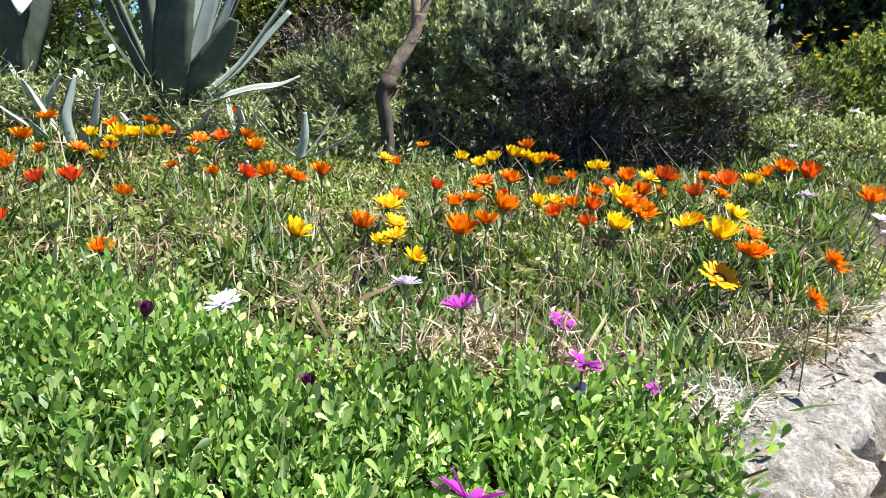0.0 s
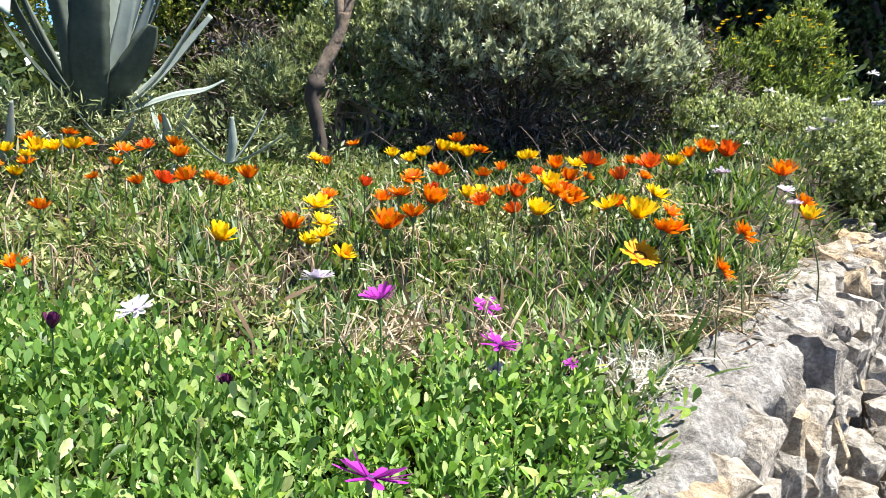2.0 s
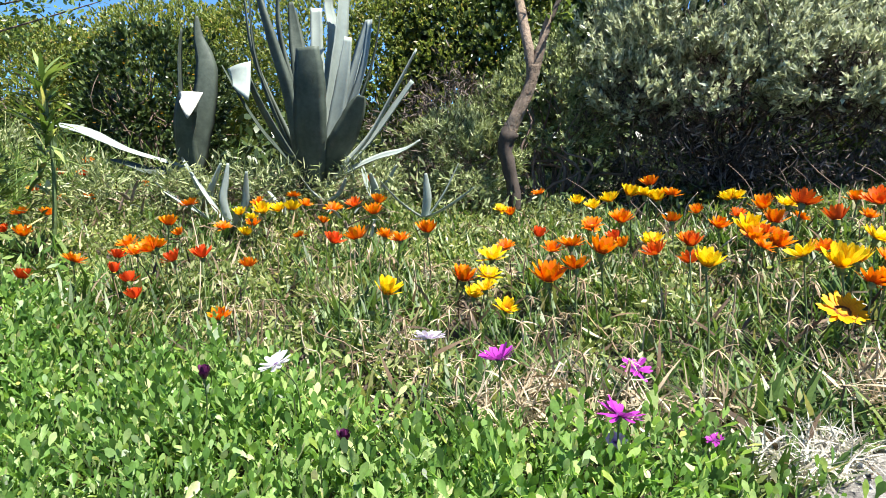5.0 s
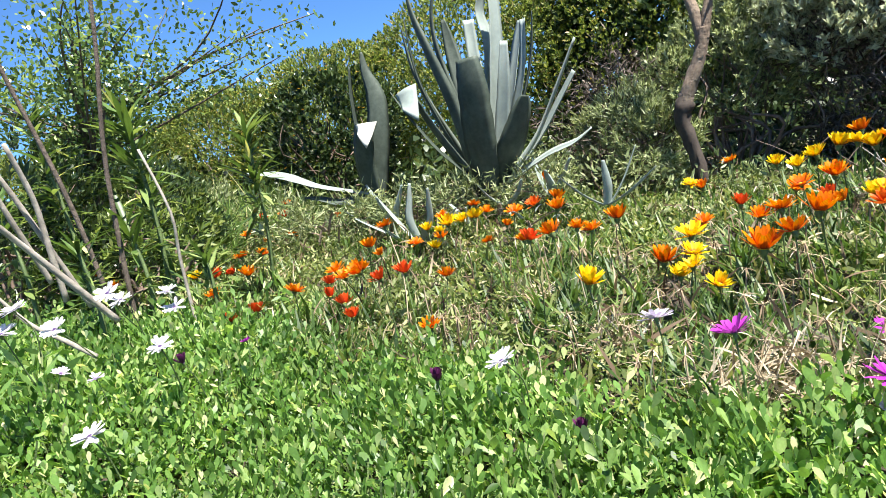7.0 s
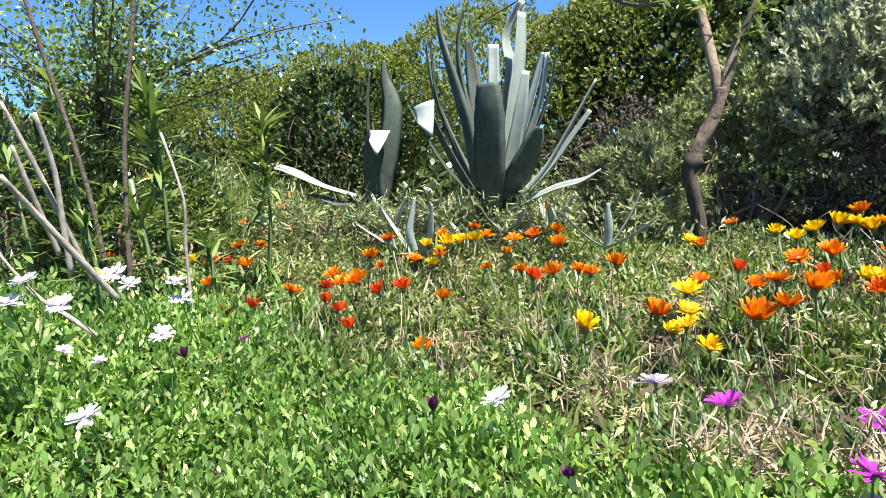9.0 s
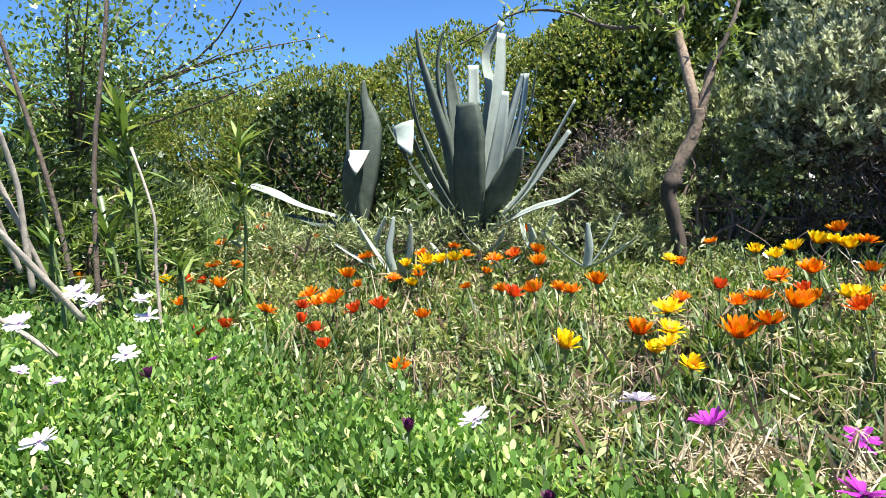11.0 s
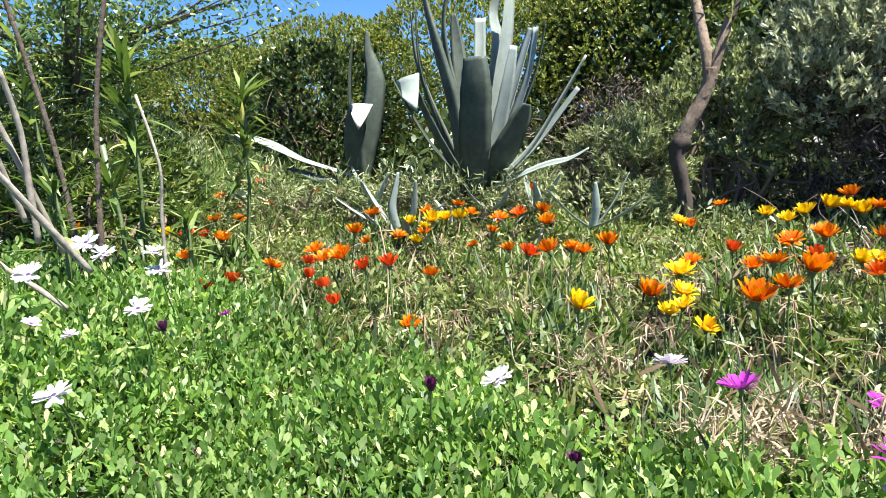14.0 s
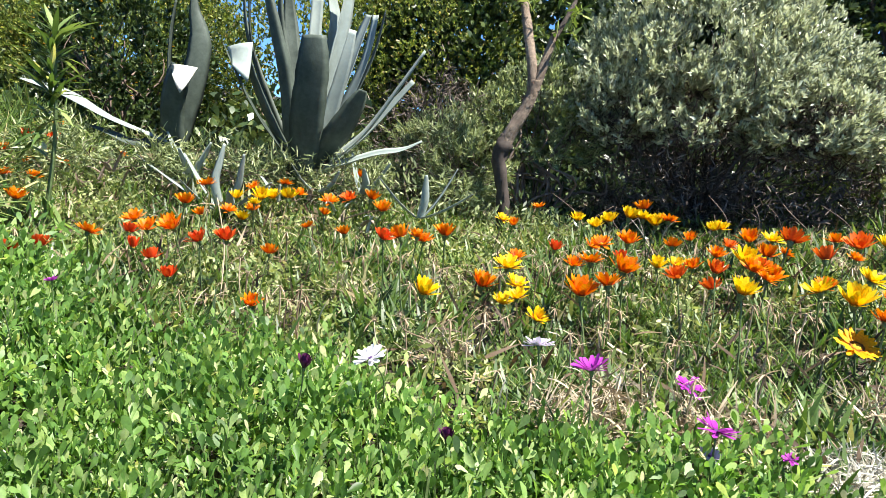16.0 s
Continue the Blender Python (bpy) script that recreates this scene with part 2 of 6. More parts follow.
def mesh_from(name, co, faces):
    """A mesh from arrays of corners and of faces (alike in their number of sides, or a list of such arrays)."""
    me = bpy.data.meshes.new(name)
    faces = faces if isinstance(faces, list) else [faces]
    me.vertices.add(len(co))
    me.vertices.foreach_set("co", np.asarray(co, np.float32).ravel())
    loops = np.concatenate([f.ravel() for f in faces])
    sizes = np.concatenate([np.full(len(f), f.shape[1]) for f in faces])
    me.loops.add(len(loops))
    me.loops.foreach_set("vertex_index", loops.astype(np.int32))
    me.polygons.add(len(sizes))
    me.polygons.foreach_set("loop_start", np.concatenate([[0], np.cumsum(sizes)[:-1]]).astype(np.int32))
    me.update(calc_edges=True)
    me.validate()
    me.shade_smooth()
    return me


def unit(v):
    return v / np.maximum(1e-9, np.linalg.norm(v, axis=-1, keepdims=True))


def leaf_shape(width, profile, fold=0.25, curl=0.0, sides=True):
    """A blade of unit length along y, creased along its middle and curled: corners and four-sided faces."""
    n = len(profile)
    rows = []
    for i, p in enumerate(profile):
        y = i / (n - 1)
        z = curl * y * y
        w = width * p / 2
        rows += [(-w, y, z + fold * w), (0, y, z), (w, y, z + fold * w)]
    v = np.array(rows, float)
    f = []
    for i in range(n - 1):
        a = 3 * i
        f += [(a, a + 1, a + 4, a + 3), (a + 1, a + 2, a + 5, a + 4)]
    return v, np.array(f)


def strip_shape(width, profile, curl=0.0):
    n = len(profile)
    v = np.array([(s * width * p / 2, i / (n - 1), curl * (i / (n - 1)) ** 2) for i, p in enumerate(profile) for s in (-1, 1)], float)
    f = np.array([(2 * i, 2 * i + 1, 2 * i + 3, 2 * i + 2) for i in range(n - 1)])
    return v, f


def scatter(shape, at, along, up, size):
    """Many blades: each stands at a place, runs along a way, faces up and has a size. Gives corners and faces."""
    v, f = shape
    y = unit(np.asarray(along, float))
    x = unit(np.cross(y, up))
    z = np.cross(x, y)
    size = np.broadcast_to(np.asarray(size, float).reshape(-1, 1) if np.ndim(size) else np.full((len(at), 1), size), (len(at), 1))
    frames = np.stack([x, y, z], -1)
    co = np.einsum("nij,vj->nvi", frames, v) * size[:, :, None] + np.asarray(at)[:, None, :]
    faces = f[None] + (np.arange(len(at)) * len(v))[:, None, None]
    return co.reshape(-1, 3), faces.reshape(-1, f.shape[1])


def join(pieces):
    co, fs, k = [], {}, 0
    for c, f in pieces:
        co.append(c)
        fs.setdefault(f.shape[1], []).append(f + k)
        k += len(c)
    return np.concatenate(co), [np.concatenate(v) for v in fs.values()]


def thing(name, me, material, label="", category="", group="", kind=""):
    ob = new(name, me)
    if me is not None:
        me.materials.append(material)
    return tagged(ob, label, category, group, kind)


def part(name, me, material, parent, label=""):
    if not me.materials:
        me.materials.append(material)
    ob = new(name, me)
    ob.parent = parent
    return tagged(ob, label)


def base(name, x, y, z, label, category, group=""):
    ob = new(name)
    ob.empty_display_size = 0.05
    ob.location = (x, y, z)
    return tagged(ob, label, category, group)


def tube(points, radii, sides=8, knobs=0.0, seed=0):
    """A tapered, slightly uneven limb along a run of points."""
    r = np.random.default_rng(seed)
    p = np.asarray(points, float)
    # ease the run with a Catmull-Rom pass
    fine, rad = [], []
    for i in range(len(p) - 1):
        a, b, c, d = p[max(i - 1, 0)], p[i], p[i + 1], p[min(i + 2, len(p) - 1)]
        for s in np.linspace(0, 1, 5)[: 5 if i == len(p) - 2 else 4]:
            fine.append(0.5 * (2 * b + (c - a) * s + (2 * a - 5 * b + 4 * c - d) * s * s + (3 * b - a - 3 * c + d) * s ** 3))
            rad.append(radii[i] * (1 - s) + radii[i + 1] * s)
    fine = np.array(fine)
    t = unit(np.gradient(fine, axis=0))
    ref = np.array([0.0, 0.0, 1.0]) if abs(t[0][2]) < 0.9 else np.array([1.0, 0, 0])
    rows = []
    for i, (q, tt) in enumerate(zip(fine, t)):
        ref = ref - tt * np.dot(ref, tt)
        ref = ref / np.linalg.norm(ref)
        o = np.cross(tt, ref)
        for k in range(sides):
            a = 2 * math.pi * k / sides
            w = rad[i] * (1 + knobs * (r.random() - 0.5))
            rows.append(q + w * (math.cos(a) * ref + math.sin(a) * o))
    n = len(fine)
    f = np.array([(i * sides + k, i * sides + (k + 1) % sides, (i + 1) * sides + (k + 1) % sides, (i + 1) * sides + k) for i in range(n - 1) for k in range(sides)])
    caps = np.array([list(range(sides))[::-1], [(n - 1) * sides + k for k in range(sides)]])
    return np.array(rows), f, caps


def tube_mesh(name, runs):
    pieces = []
    for t in runs:
        pieces.append((t[0], t[1]))
    co, fs = join(pieces)
    k = 0
    caps = {}
    for t in runs:
        caps.setdefault(t[2].shape[1], []).append(t[2] + k)
        k += len(t[0])
    return mesh_from(name, co, fs + [np.concatenate(v) for v in caps.values()])


def random_ways(n, r, up=0.0, spread=1.0):
    v = r.normal(size=(n, 3)) * spread
    v[:, 2] += up
    return unit(v)


# ---- ground, wall and path ----
def build_ground():
    """One sheet: fine over the bed, coarse out to the horizon; it steps down to the path beyond the wall."""
    xs = np.concatenate([[-400, -120, -40, -20, -12, -8], np.arange(-6, 6.01, 0.12), [8, 12, 20, 40, 120, 400]])
    ys = np.concatenate([[-400, -120, -40, -20, -10, -6], np.arange(-3, 9.01, 0.12), [10, 12, 20, 40, 120, 400]])
    gx, gy = np.meshgrid(xs, ys)
    o = outside(gx, gy)
    z = np.where(o > 0.10, PATH_Z + 0.012 * np.sin(gx * 5) * np.sin(gy * 4), soil(gx, gy))
    n, m = gx.shape
    idx = np.arange(n * m).reshape(n, m)
    f = np.stack([idx[:-1, :-1], idx[:-1, 1:], idx[1:, 1:], idx[1:, :-1]], -1).reshape(-1, 4)
    ob = thing("ground", mesh_from("ground", np.stack([gx, gy, z], -1).reshape(-1, 3), f), SOIL, "brown garden soil with straw litter under the plants", "ground", kind="structure")
    return ob


PATH_Z = 0.24
build_ground()


def wall_point(s, o, z):
    p = WALL_AT + WALL_ALONG * s + WALL_OUT * o
    return (p[0], p[1], z)


def build_path():
    """Dusty path at the foot of the wall."""
    s = np.concatenate([[-14, -9, -6], np.arange(-4.0, 6.01, 0.15), [7, 9, 14]])
    o = np.array([0.12, 0.3, 0.5, 0.8, 1.2, 1.8, 2.6, 3.6])
    gs, go = np.meshgrid(s, o)
    z = PATH_Z + 0.02 + 0.012 * np.sin(gs * 9 + go * 5) * np.sin(go * 11) + 0.008 * np.sin(gs * 23)
    co = np.stack([WALL_AT[0] + WALL_ALONG[0] * gs + WALL_OUT[0] * go, WALL_AT[1] + WALL_ALONG[1] * gs + WALL_OUT[1] * go, z], -1)
    n, m = gs.shape
    idx = np.arange(n * m).reshape(n, m)
    f = np.stack([idx[:-1, :-1], idx[1:, :-1], idx[1:, 1:], idx[:-1, 1:]], -1).reshape(-1, 4)
    return thing("path", mesh_from("path", co.reshape(-1, 3), f[:, ::-1]), PATHM, "pale dusty earth path below the wall", "path", kind="structure")


path = build_path()


def wall_top(s):
    return 0.885 + 0.012 * np.sin(s * 5.0) + 0.007 * np.sin(s * 13 + 1)


def build_wall():
    wall = tagged(new("wall_1"), "low retaining wall of upright grey limestone pieces", "wall", kind="structure")
    # core: earth and mortar, uneven between the stones
    s = np.arange(-2.2, 4.6, 0.045)
    zs = np.linspace(0.15, 0.84, 18)
    rows = []
    for q in s:
        for z in zs:
            o = 0.112 + (0.84 - z) * 0.13 + 0.02 * noise.noise((q * 11, z * 11, 0)) + 0.014 * noise.noise((q * 29, z * 29, 4))
            rows.append(wall_point(q, o, z))
        rows.append(wall_point(q, 0.03, 0.84))
    k = len(zs) + 1
    f = np.array([(i * k + j, (i + 1) * k + j, (i + 1) * k + j + 1, i * k + j + 1) for i in range(len(s) - 1) for j in range(k - 1)])
    part("core", mesh_from("core", np.array(rows), f), MORTAR, wall, "earth and mortar between the stones")
    # capping: a rough poured top
    s = np.arange(-2.2, 1.25, 0.012)
    across = np.linspace(-0.04, 0.155, 17)
    rows = []
    for q in s:
        t = wall_top(q)
        edge = 0.034 * noise.noise((q * 8, 0.3, 2)) + 0.026 * noise.noise((q * 23, 1.3, 2)) + 0.014 * noise.noise((q * 60, 2.3, 2))
        for o in across:
            w = (o + 0.04) / 0.195
            oo = o + edge * (1 if w > 0.5 else -1) * abs(w - 0.5) * 2
            h = 0.022 * noise.noise((q * 12, o * 12, 5)) + 0.018 * noise.noise((q * 34, o * 34, 8)) + 0.012 * noise.noise((q * 80, o * 80, 8)) - 0.035 * max(0, abs(w - 0.5) * 2 - 0.65) / 0.35
            rows.append(wall_point(q, oo, t + h))
        rows.append(wall_point(q, 0.15 + edge, t - 0.075))
        rows.append(wall_point(q, 0.08, t - 0.08))
    k = len(across) + 2
    f = np.array([(i * k + j, i * k + j + 1, (i + 1) * k + j + 1, (i + 1) * k + j) for i in range(len(s) - 1) for j in range(k - 1)])
    part("capping", mesh_from("capping", np.array(rows), f), CAP, wall, "rough grey lichened capping")
    # angular broken stones
    r = np.random.default_rng(3)
    shapes = []
    for i in range(16):
        bm = bmesh.new()
        pts = unit(r.normal(size=(19, 3))) * r.uniform(0.75, 1.0, (19, 1))
        pts = np.sign(pts) * np.abs(pts) ** 0.5
        pts = pts / np.abs(pts).max(0) * 0.5
        for v in pts:
            bm.verts.new(v)
        hull = bmesh.ops.convex_hull(bm, input=bm.verts[:])
        bmesh.ops.delete(bm, geom=[g for g in hull["geom_interior"] if isinstance(g, bmesh.types.BMVert)], context="VERTS")
        bmesh.ops.subdivide_edges(bm, edges=bm.edges[:], cuts=2, use_grid_fill=True)
        for v in bm.verts:
            v.co += 0.07 * noise.noise_vector(v.co * 3.0 + Vector((i * 5, 0, 0))) + 0.07 * noise.noise_vector(v.co * 7.0) + 0.035 * noise.noise_vector(v.co * 17.0)
        me = bpy.data.meshes.new("stone")
        bm.to_mesh(me)
        bm.free()
        me.materials.append(STONE)
        shapes.append(me)
    turn = math.atan2(WALL_ALONG[1], WALL_ALONG[0])

    def stone(q, o, z, size, lean):
        ob = part("stone", shapes[r.integers(16)], STONE, wall)
        ob.location = wall_point(q, o, z)
        ob.rotation_euler = (r.normal(0, lean), r.normal(0, lean * 1.4), turn + r.normal(0, 0.3))
        ob.scale = size

    for c in range(6):
        z0 = 0.22 + 0.105 * c
        q = -0.3 + 0.03 * c
        count = 0
        while q < 3.3 and count < 50:
            w = r.uniform(0.05, 0.09) if r.random() < 0.6 else r.uniform(0.09, 0.15)
            tall = r.uniform(0.09, 0.14) if r.random() < 0.65 else r.uniform(0.14, 0.21)
            z = z0 + 0.06 + r.uniform(-0.03, 0.02)
            stone(q + w / 2, 0.125 + (0.84 - z) * 0.13 + r.uniform(-0.04, 0.04), min(z, 0.87 - tall / 2), (w * 1.0, r.uniform(0.12, 0.18), tall * 1.35), 0.16)
            q += w * 1.10
            count += 1
    # top stones beyond the capping
    q = 1.2
    while q < 4.2:
        w = r.uniform(0.10, 0.22)
        stone(q + w / 2, 0.03 + r.uniform(-0.02, 0.02), wall_top(q) - 0.055 + r.uniform(-0.02, 0.015), (w * 1.25, 0.2, r.uniform(0.11, 0.16)), 0.12)
        q += w
    # flat slabs let into the path
    for i in range(26):
        q, o = r.uniform(0.6, 4.2), r.uniform(0.42, 1.3)
        ob = part("slab", shapes[r.integers(16)], STONE, path)
        ob.location = wall_point(q, o, PATH_Z + 0.012)
        ob.rotation_euler = (r.normal(0, 0.03), r.normal(0, 0.03), r.uniform(0, 6.28))
        ob.scale = (r.uniform(0.18, 0.36), r.uniform(0.16, 0.3), 0.07)
    # fallen stones heaped against the foot
    for i in range(95):
        q, u = r.uniform(0.1, 3.2), r.random() ** 1.3
        k = r.uniform(0.05, 0.12)
        stone(q, 0.24 + 0.36 * u, PATH_Z + 0.03 + (0.26 * (1 - u)) * r.uniform(0.2, 1.0), (k * r.uniform(0.8, 1.3), k * r.uniform(0.8, 1.2), k * r.uniform(0.8, 1.5)), 0.5)
    # rubble at the foot
    for i in range(48):
        q, o = r.uniform(0.3, 4.4), 0.24 + abs(r.normal(0, 0.22))
        k = r.uniform(0.025, 0.085)
        stone(q, o, PATH_Z + 0.02 + k * 0.25, (k * 1.3, k, k * 0.8), 0.4)


build_wall()


# ---- leafy masses ----
SPOON = [0.22, 0.45, 0.92, 1.0, 0.32]
LANCE = [0.35, 1.0, 0.8, 0.05]
BLADE = [1.0, 0.85, 0.55, 0.06]


def edge_of_carpet(x):
    """How far back the low daisy carpet reaches."""
    return 1.10 - 0.12 * np.clip(x, -0.2, 0.6) + 0.20 * soft_step(-0.15, -0.6, x) + 0.04 * soft_step(-0.8, -1.3, x) + 0.04 * np.sin(x * 9)


def in_bed(x, y, margin=0.0):
    return outside(x, y) < -margin


def carpet_places(n, r):
    x = r.uniform(-2.1, 0.95, n)
    y = r.uniform(-0.45, 1.45, n)
    far = np.array([noise.noise((a * 2.1, b * 2.1, 6.6)) for a, b in zip(x, y)])
    keep = (y > -0.15 + 0.3 * far) & (x > -1.85 + 0.4 * far) & in_bed(x, y, -0.045) & (y < edge_of_carpet(x) + r.normal(0, 0.035, n)) & (x * x + y * y > 0.24)
    return x[keep], y[keep]


def sprig(r, leaves=11, height=0.10):
    """The leaves of a shoot, base at the origin: places, ways, facings and sizes."""
    k = np.arange(leaves)
    a = k * 2.399 + r.uniform(0, 6)
    t = (k + 0.5) / leaves
    at = np.stack([0.004 * np.cos(a), 0.004 * np.sin(a), height * (0.25 + 0.72 * t)], 1)
    lift = 0.3 + 0.95 * t + r.normal(0, 0.3, leaves)
    along = np.stack([np.cos(a) * np.cos(lift), np.sin(a) * np.cos(lift), np.sin(lift)], 1)
    size = r.uniform(0.016, 0.031, leaves) * (1.08 - 0.32 * t)
    up = np.tile([0.0, 0, 1.0], (leaves, 1)) + r.normal(0, 0.35, (leaves, 3))
    return at, along, up, size


def build_carpet():
    r = np.random.default_rng(11)
    ox, oy, oz = -0.3, 0.8, 0.86
    carpet = base("daisy_groundcover", ox, oy, oz, "dense bright green carpet of spoon-leaved african daisy foliage", "ground cover")
    x, y = carpet_places(15000, r)
    n = len(x)
    lumps = np.array([noise.noise((a * 3.1, b * 3.1, 0.4)) + 0.6 * noise.noise((a * 8, b * 8, 2.4)) for a, b in zip(x, y)])
    top = bed_top(x, y) - 0.105 + 0.040 * lumps - 0.05 * soft_step(0.1, 0.0, -outside(x, y))
    order = np.argsort(np.abs(x - 0.1) + np.abs(y - 0.62))
    shapes = [leaf_shape(0.46, SPOON, 0.45, c) for c in (-0.08, 0.05, 0.18)]
    flat = [strip_shape(0.46, SPOON, c) for c in (-0.08, 0.05, 0.18)]
    singles = []
    for v, f in shapes:
        me = mesh_from("leaf", v, f)
        me.materials.append(CARPET_ONE)
        singles.append(me)
    pieces, own = [], 0
    for i in order:
        at, along, up, size = sprig(r, int(r.integers(8, 14)), r.uniform(0.09, 0.15))
        s = r.uniform(0.75, 1.25)
        m = np.array(Euler((r.normal(0, 0.3), r.normal(0, 0.3), r.uniform(0, 6.28))).to_matrix())
        at = (at @ m.T) * s + [x[i] - ox, y[i] - oy, top[i] - 0.085 * s + r.normal(0, 0.014) - oz]
        along, up = along @ m.T, up @ m.T
        if own < 285:
            # the nearest leaves are pieces of their own
            for p, d, u, q in zip(at, along, up, size * s):
                fy = Vector(d).normalized()
                fx = fy.cross(Vector(u)).normalized()
                fz = fx.cross(fy)
                ob = part("leaf", singles[r.integers(3)], CARPET_ONE, carpet)
                rot = Matrix((fx, fy, fz)).transposed().to_4x4()
                ob.matrix_local = Matrix.Translation(p) @ rot @ Matrix.Scale(q, 4)
                own += 1
        else:
            pieces.append(scatter((shapes if y[i] < 0.8 and x[i] > -0.7 else flat)[r.integers(3)], at, along, up, size * s))
    co, fs = join(pieces)
    tagged(part("foliage", mesh_from("foliage", co, fs), CARPET, carpet), kind="stuff")
    k = 2600
    j = r.integers(0, n, k)
    at = np.stack([x[j] + r.normal(0, 0.02, k) - ox, y[j] + r.normal(0, 0.02, k) - oy, soil(x[j], y[j]) - oz], 1)
    along = random_ways(k, r, 2.5)
    tagged(part("stemwork", mesh_from("stemwork", *scatter(strip_shape(0.04, [1, 0.9, 0.7], 0.1), at, along, random_ways(k, r), r.uniform(0.07, 0.13, k))), STEM, carpet), kind="stuff")


CARPET_STOPS = [(0.0, (0.035, 0.079, 0.016)), (0.25, (0.093, 0.197, 0.042)), (0.65, (0.191, 0.336, 0.082)), (0.93, (0.394, 0.510, 0.205)), (1.0, (0.626, 0.592, 0.370))]
CARPET = leaf_material("osteospermum_leaf", CARPET_STOPS, 0.44, 0.45, gloss=0.42)
CARPET_ONE = leaf_material("osteospermum_single_leaf", CARPET_STOPS, 0.44, 0.45, gloss=0.42, single=True)
build_carpet()


def bed_places(n, r, x0=-3.6, x1=2.3, y0=0.9, y1=4.3):
    x, y = r.uniform(x0, x1, n), r.uniform(y0, y1, n)
    keep = in_bed(x, y, 0.02) & (y > edge_of_carpet(x) - 0.06)
    return x[keep], y[keep]


BROWNLEAF = leaf_material("brown_dead_leaf", [(0.0, (0.06, 0.04, 0.027)), (0.6, (0.16, 0.11, 0.072)), (0.9, (0.36, 0.275, 0.185)), (1.0, (0.56, 0.47, 0.36))], 0.7, 0.15, (1, 0.9, 0.7), 1.0)


def patches(x, y, scale, seed):
    return np.array([noise.noise((a * scale, b * scale, seed)) for a, b in zip(x, y)])


def build_bed_foliage():
    r = np.random.default_rng(5)
    # narrow dark gazania leaves in tufts
    x, y = bed_places(5200, r, x0=-3.0, y1=3.5)
    keep = r.random(len(x)) < np.where((x > -0.1) & (y < 2.6), 0.95, 0.5) + 0.9 * patches(x, y, 3.0, 7.1)
    x, y = x[keep], y[keep]
    k = 10
    n = len(x)
    a = r.uniform(0, 6.283, (n, k))
    lean = r.uniform(0.1, 0.95, (n, k))
    along = np.stack([np.cos(a) * np.sin(lean), np.sin(a) * np.sin(lean), np.cos(lean)], -1).reshape(-1, 3)
    at = np.stack([np.repeat(x, k) + r.normal(0, 0.018, n * k), np.repeat(y, k) + r.normal(0, 0.018, n * k), np.repeat(soil(x, y), k)], -1)
    up = np.stack([-np.cos(a), -np.sin(a), np.full((n, k), 0.7)], -1).reshape(-1, 3)
    tall = np.repeat(1 + 0.5 * patches(x, y, 2.2, 3.3), k)
    co, f = scatter(strip_shape(0.085, LANCE, -0.30), at, along, up, r.uniform(0.06, 0.14, n * k) * tall)
    thing("gazania_foliage", mesh_from("gazania_foliage", co, f), STRAP, "narrow dark green gazania leaves in tufts over soil", "foliage", kind="stuff")
    # grass in patches
    x, y = bed_places(10500, r)
    w = 0.40 - 0.18 * ((x > 0.0) & (y < 2.3)) + 0.9 * patches(x, y, 2.6, 1.7)
    keep = r.random(len(x)) < w
    x, y = x[keep], y[keep]
    k = 3
    n = len(x) * k
    at = np.stack([np.repeat(x, k) + r.normal(0, 0.012, n), np.repeat(y, k) + r.normal(0, 0.012, n), np.repeat(soil(x, y), k)], -1)
    along = random_ways(n, r, 1.2)
    tall = np.repeat(1 + 0.5 * patches(x, y, 3.4, 9.3), k)
    thing("grass", mesh_from("grass", *scatter(strip_shape(0.058, BLADE, -0.35), at, along, random_ways(n, r, 0.3), r.uniform(0.04, 0.12, n) * tall)), GRASS, "fine green grass growing among the flowers", "grass", kind="stuff")
    # broad weeds and seedlings
    x, y = bed_places(9000, r, x0=-2.8, y1=3.4)
    keep = patches(x, y, 2.4, 4.4) > np.where(x < -0.1, -0.30, 0.22)
    x, y = x[keep], y[keep]
    k = 7
    n = len(x) * k
    at = np.stack([np.repeat(x, k), np.repeat(y, k), np.repeat(soil(x, y), k) + r.uniform(0.02, 0.10, n)], -1)
    thing("weed", mesh_from("weed", *scatter(strip_shape(0.40, [0.3, 1.0, 0.3], 0.1), at, random_ways(n, r, 0.4), random_ways(n, r, 1.0), r.uniform(0.012, 0.032, n))), WEED, "small broad-leaved green weeds between the grass", "weeds", kind="stuff")
    # brown dead leaves low down
    x, y = bed_places(11000, r, y1=3.4)
    keep = r.random(len(x)) < 0.5 + 0.9 * patches(x, y, 2.9, 6.0)
    x, y = x[keep], y[keep]
    n = len(x)
    at = np.stack([x, y, soil(x, y) + r.uniform(0.0, 0.09, n)], -1)
    thing("dead_leaf_litter", mesh_from("dead_leaf_litter", *scatter(strip_shape(0.10, [0.6, 1.0, 0.7, 0.15], -0.3), at, random_ways(n, r, 0.25), random_ways(n, r, 0.7), r.uniform(0.04, 0.10, n))), BROWNLEAF, "brown dead leaves lying under the gazanias", "leaf litter", kind="stuff")
    # dry stalks and straw
    x, y = bed_places(11000, r, y1=3.6)
    keep = r.random(len(x)) < 0.16 + 0.40 * soft_step(0.5, -0.2, np.abs(y - 1.35)) + 0.8 * patches(x, y, 2.3, 3.0)
    x, y = x[keep], y[keep]
    n = len(x)
    at = np.stack([x, y, soil(x, y) + r.uniform(0.0, 0.10, n)], -1)
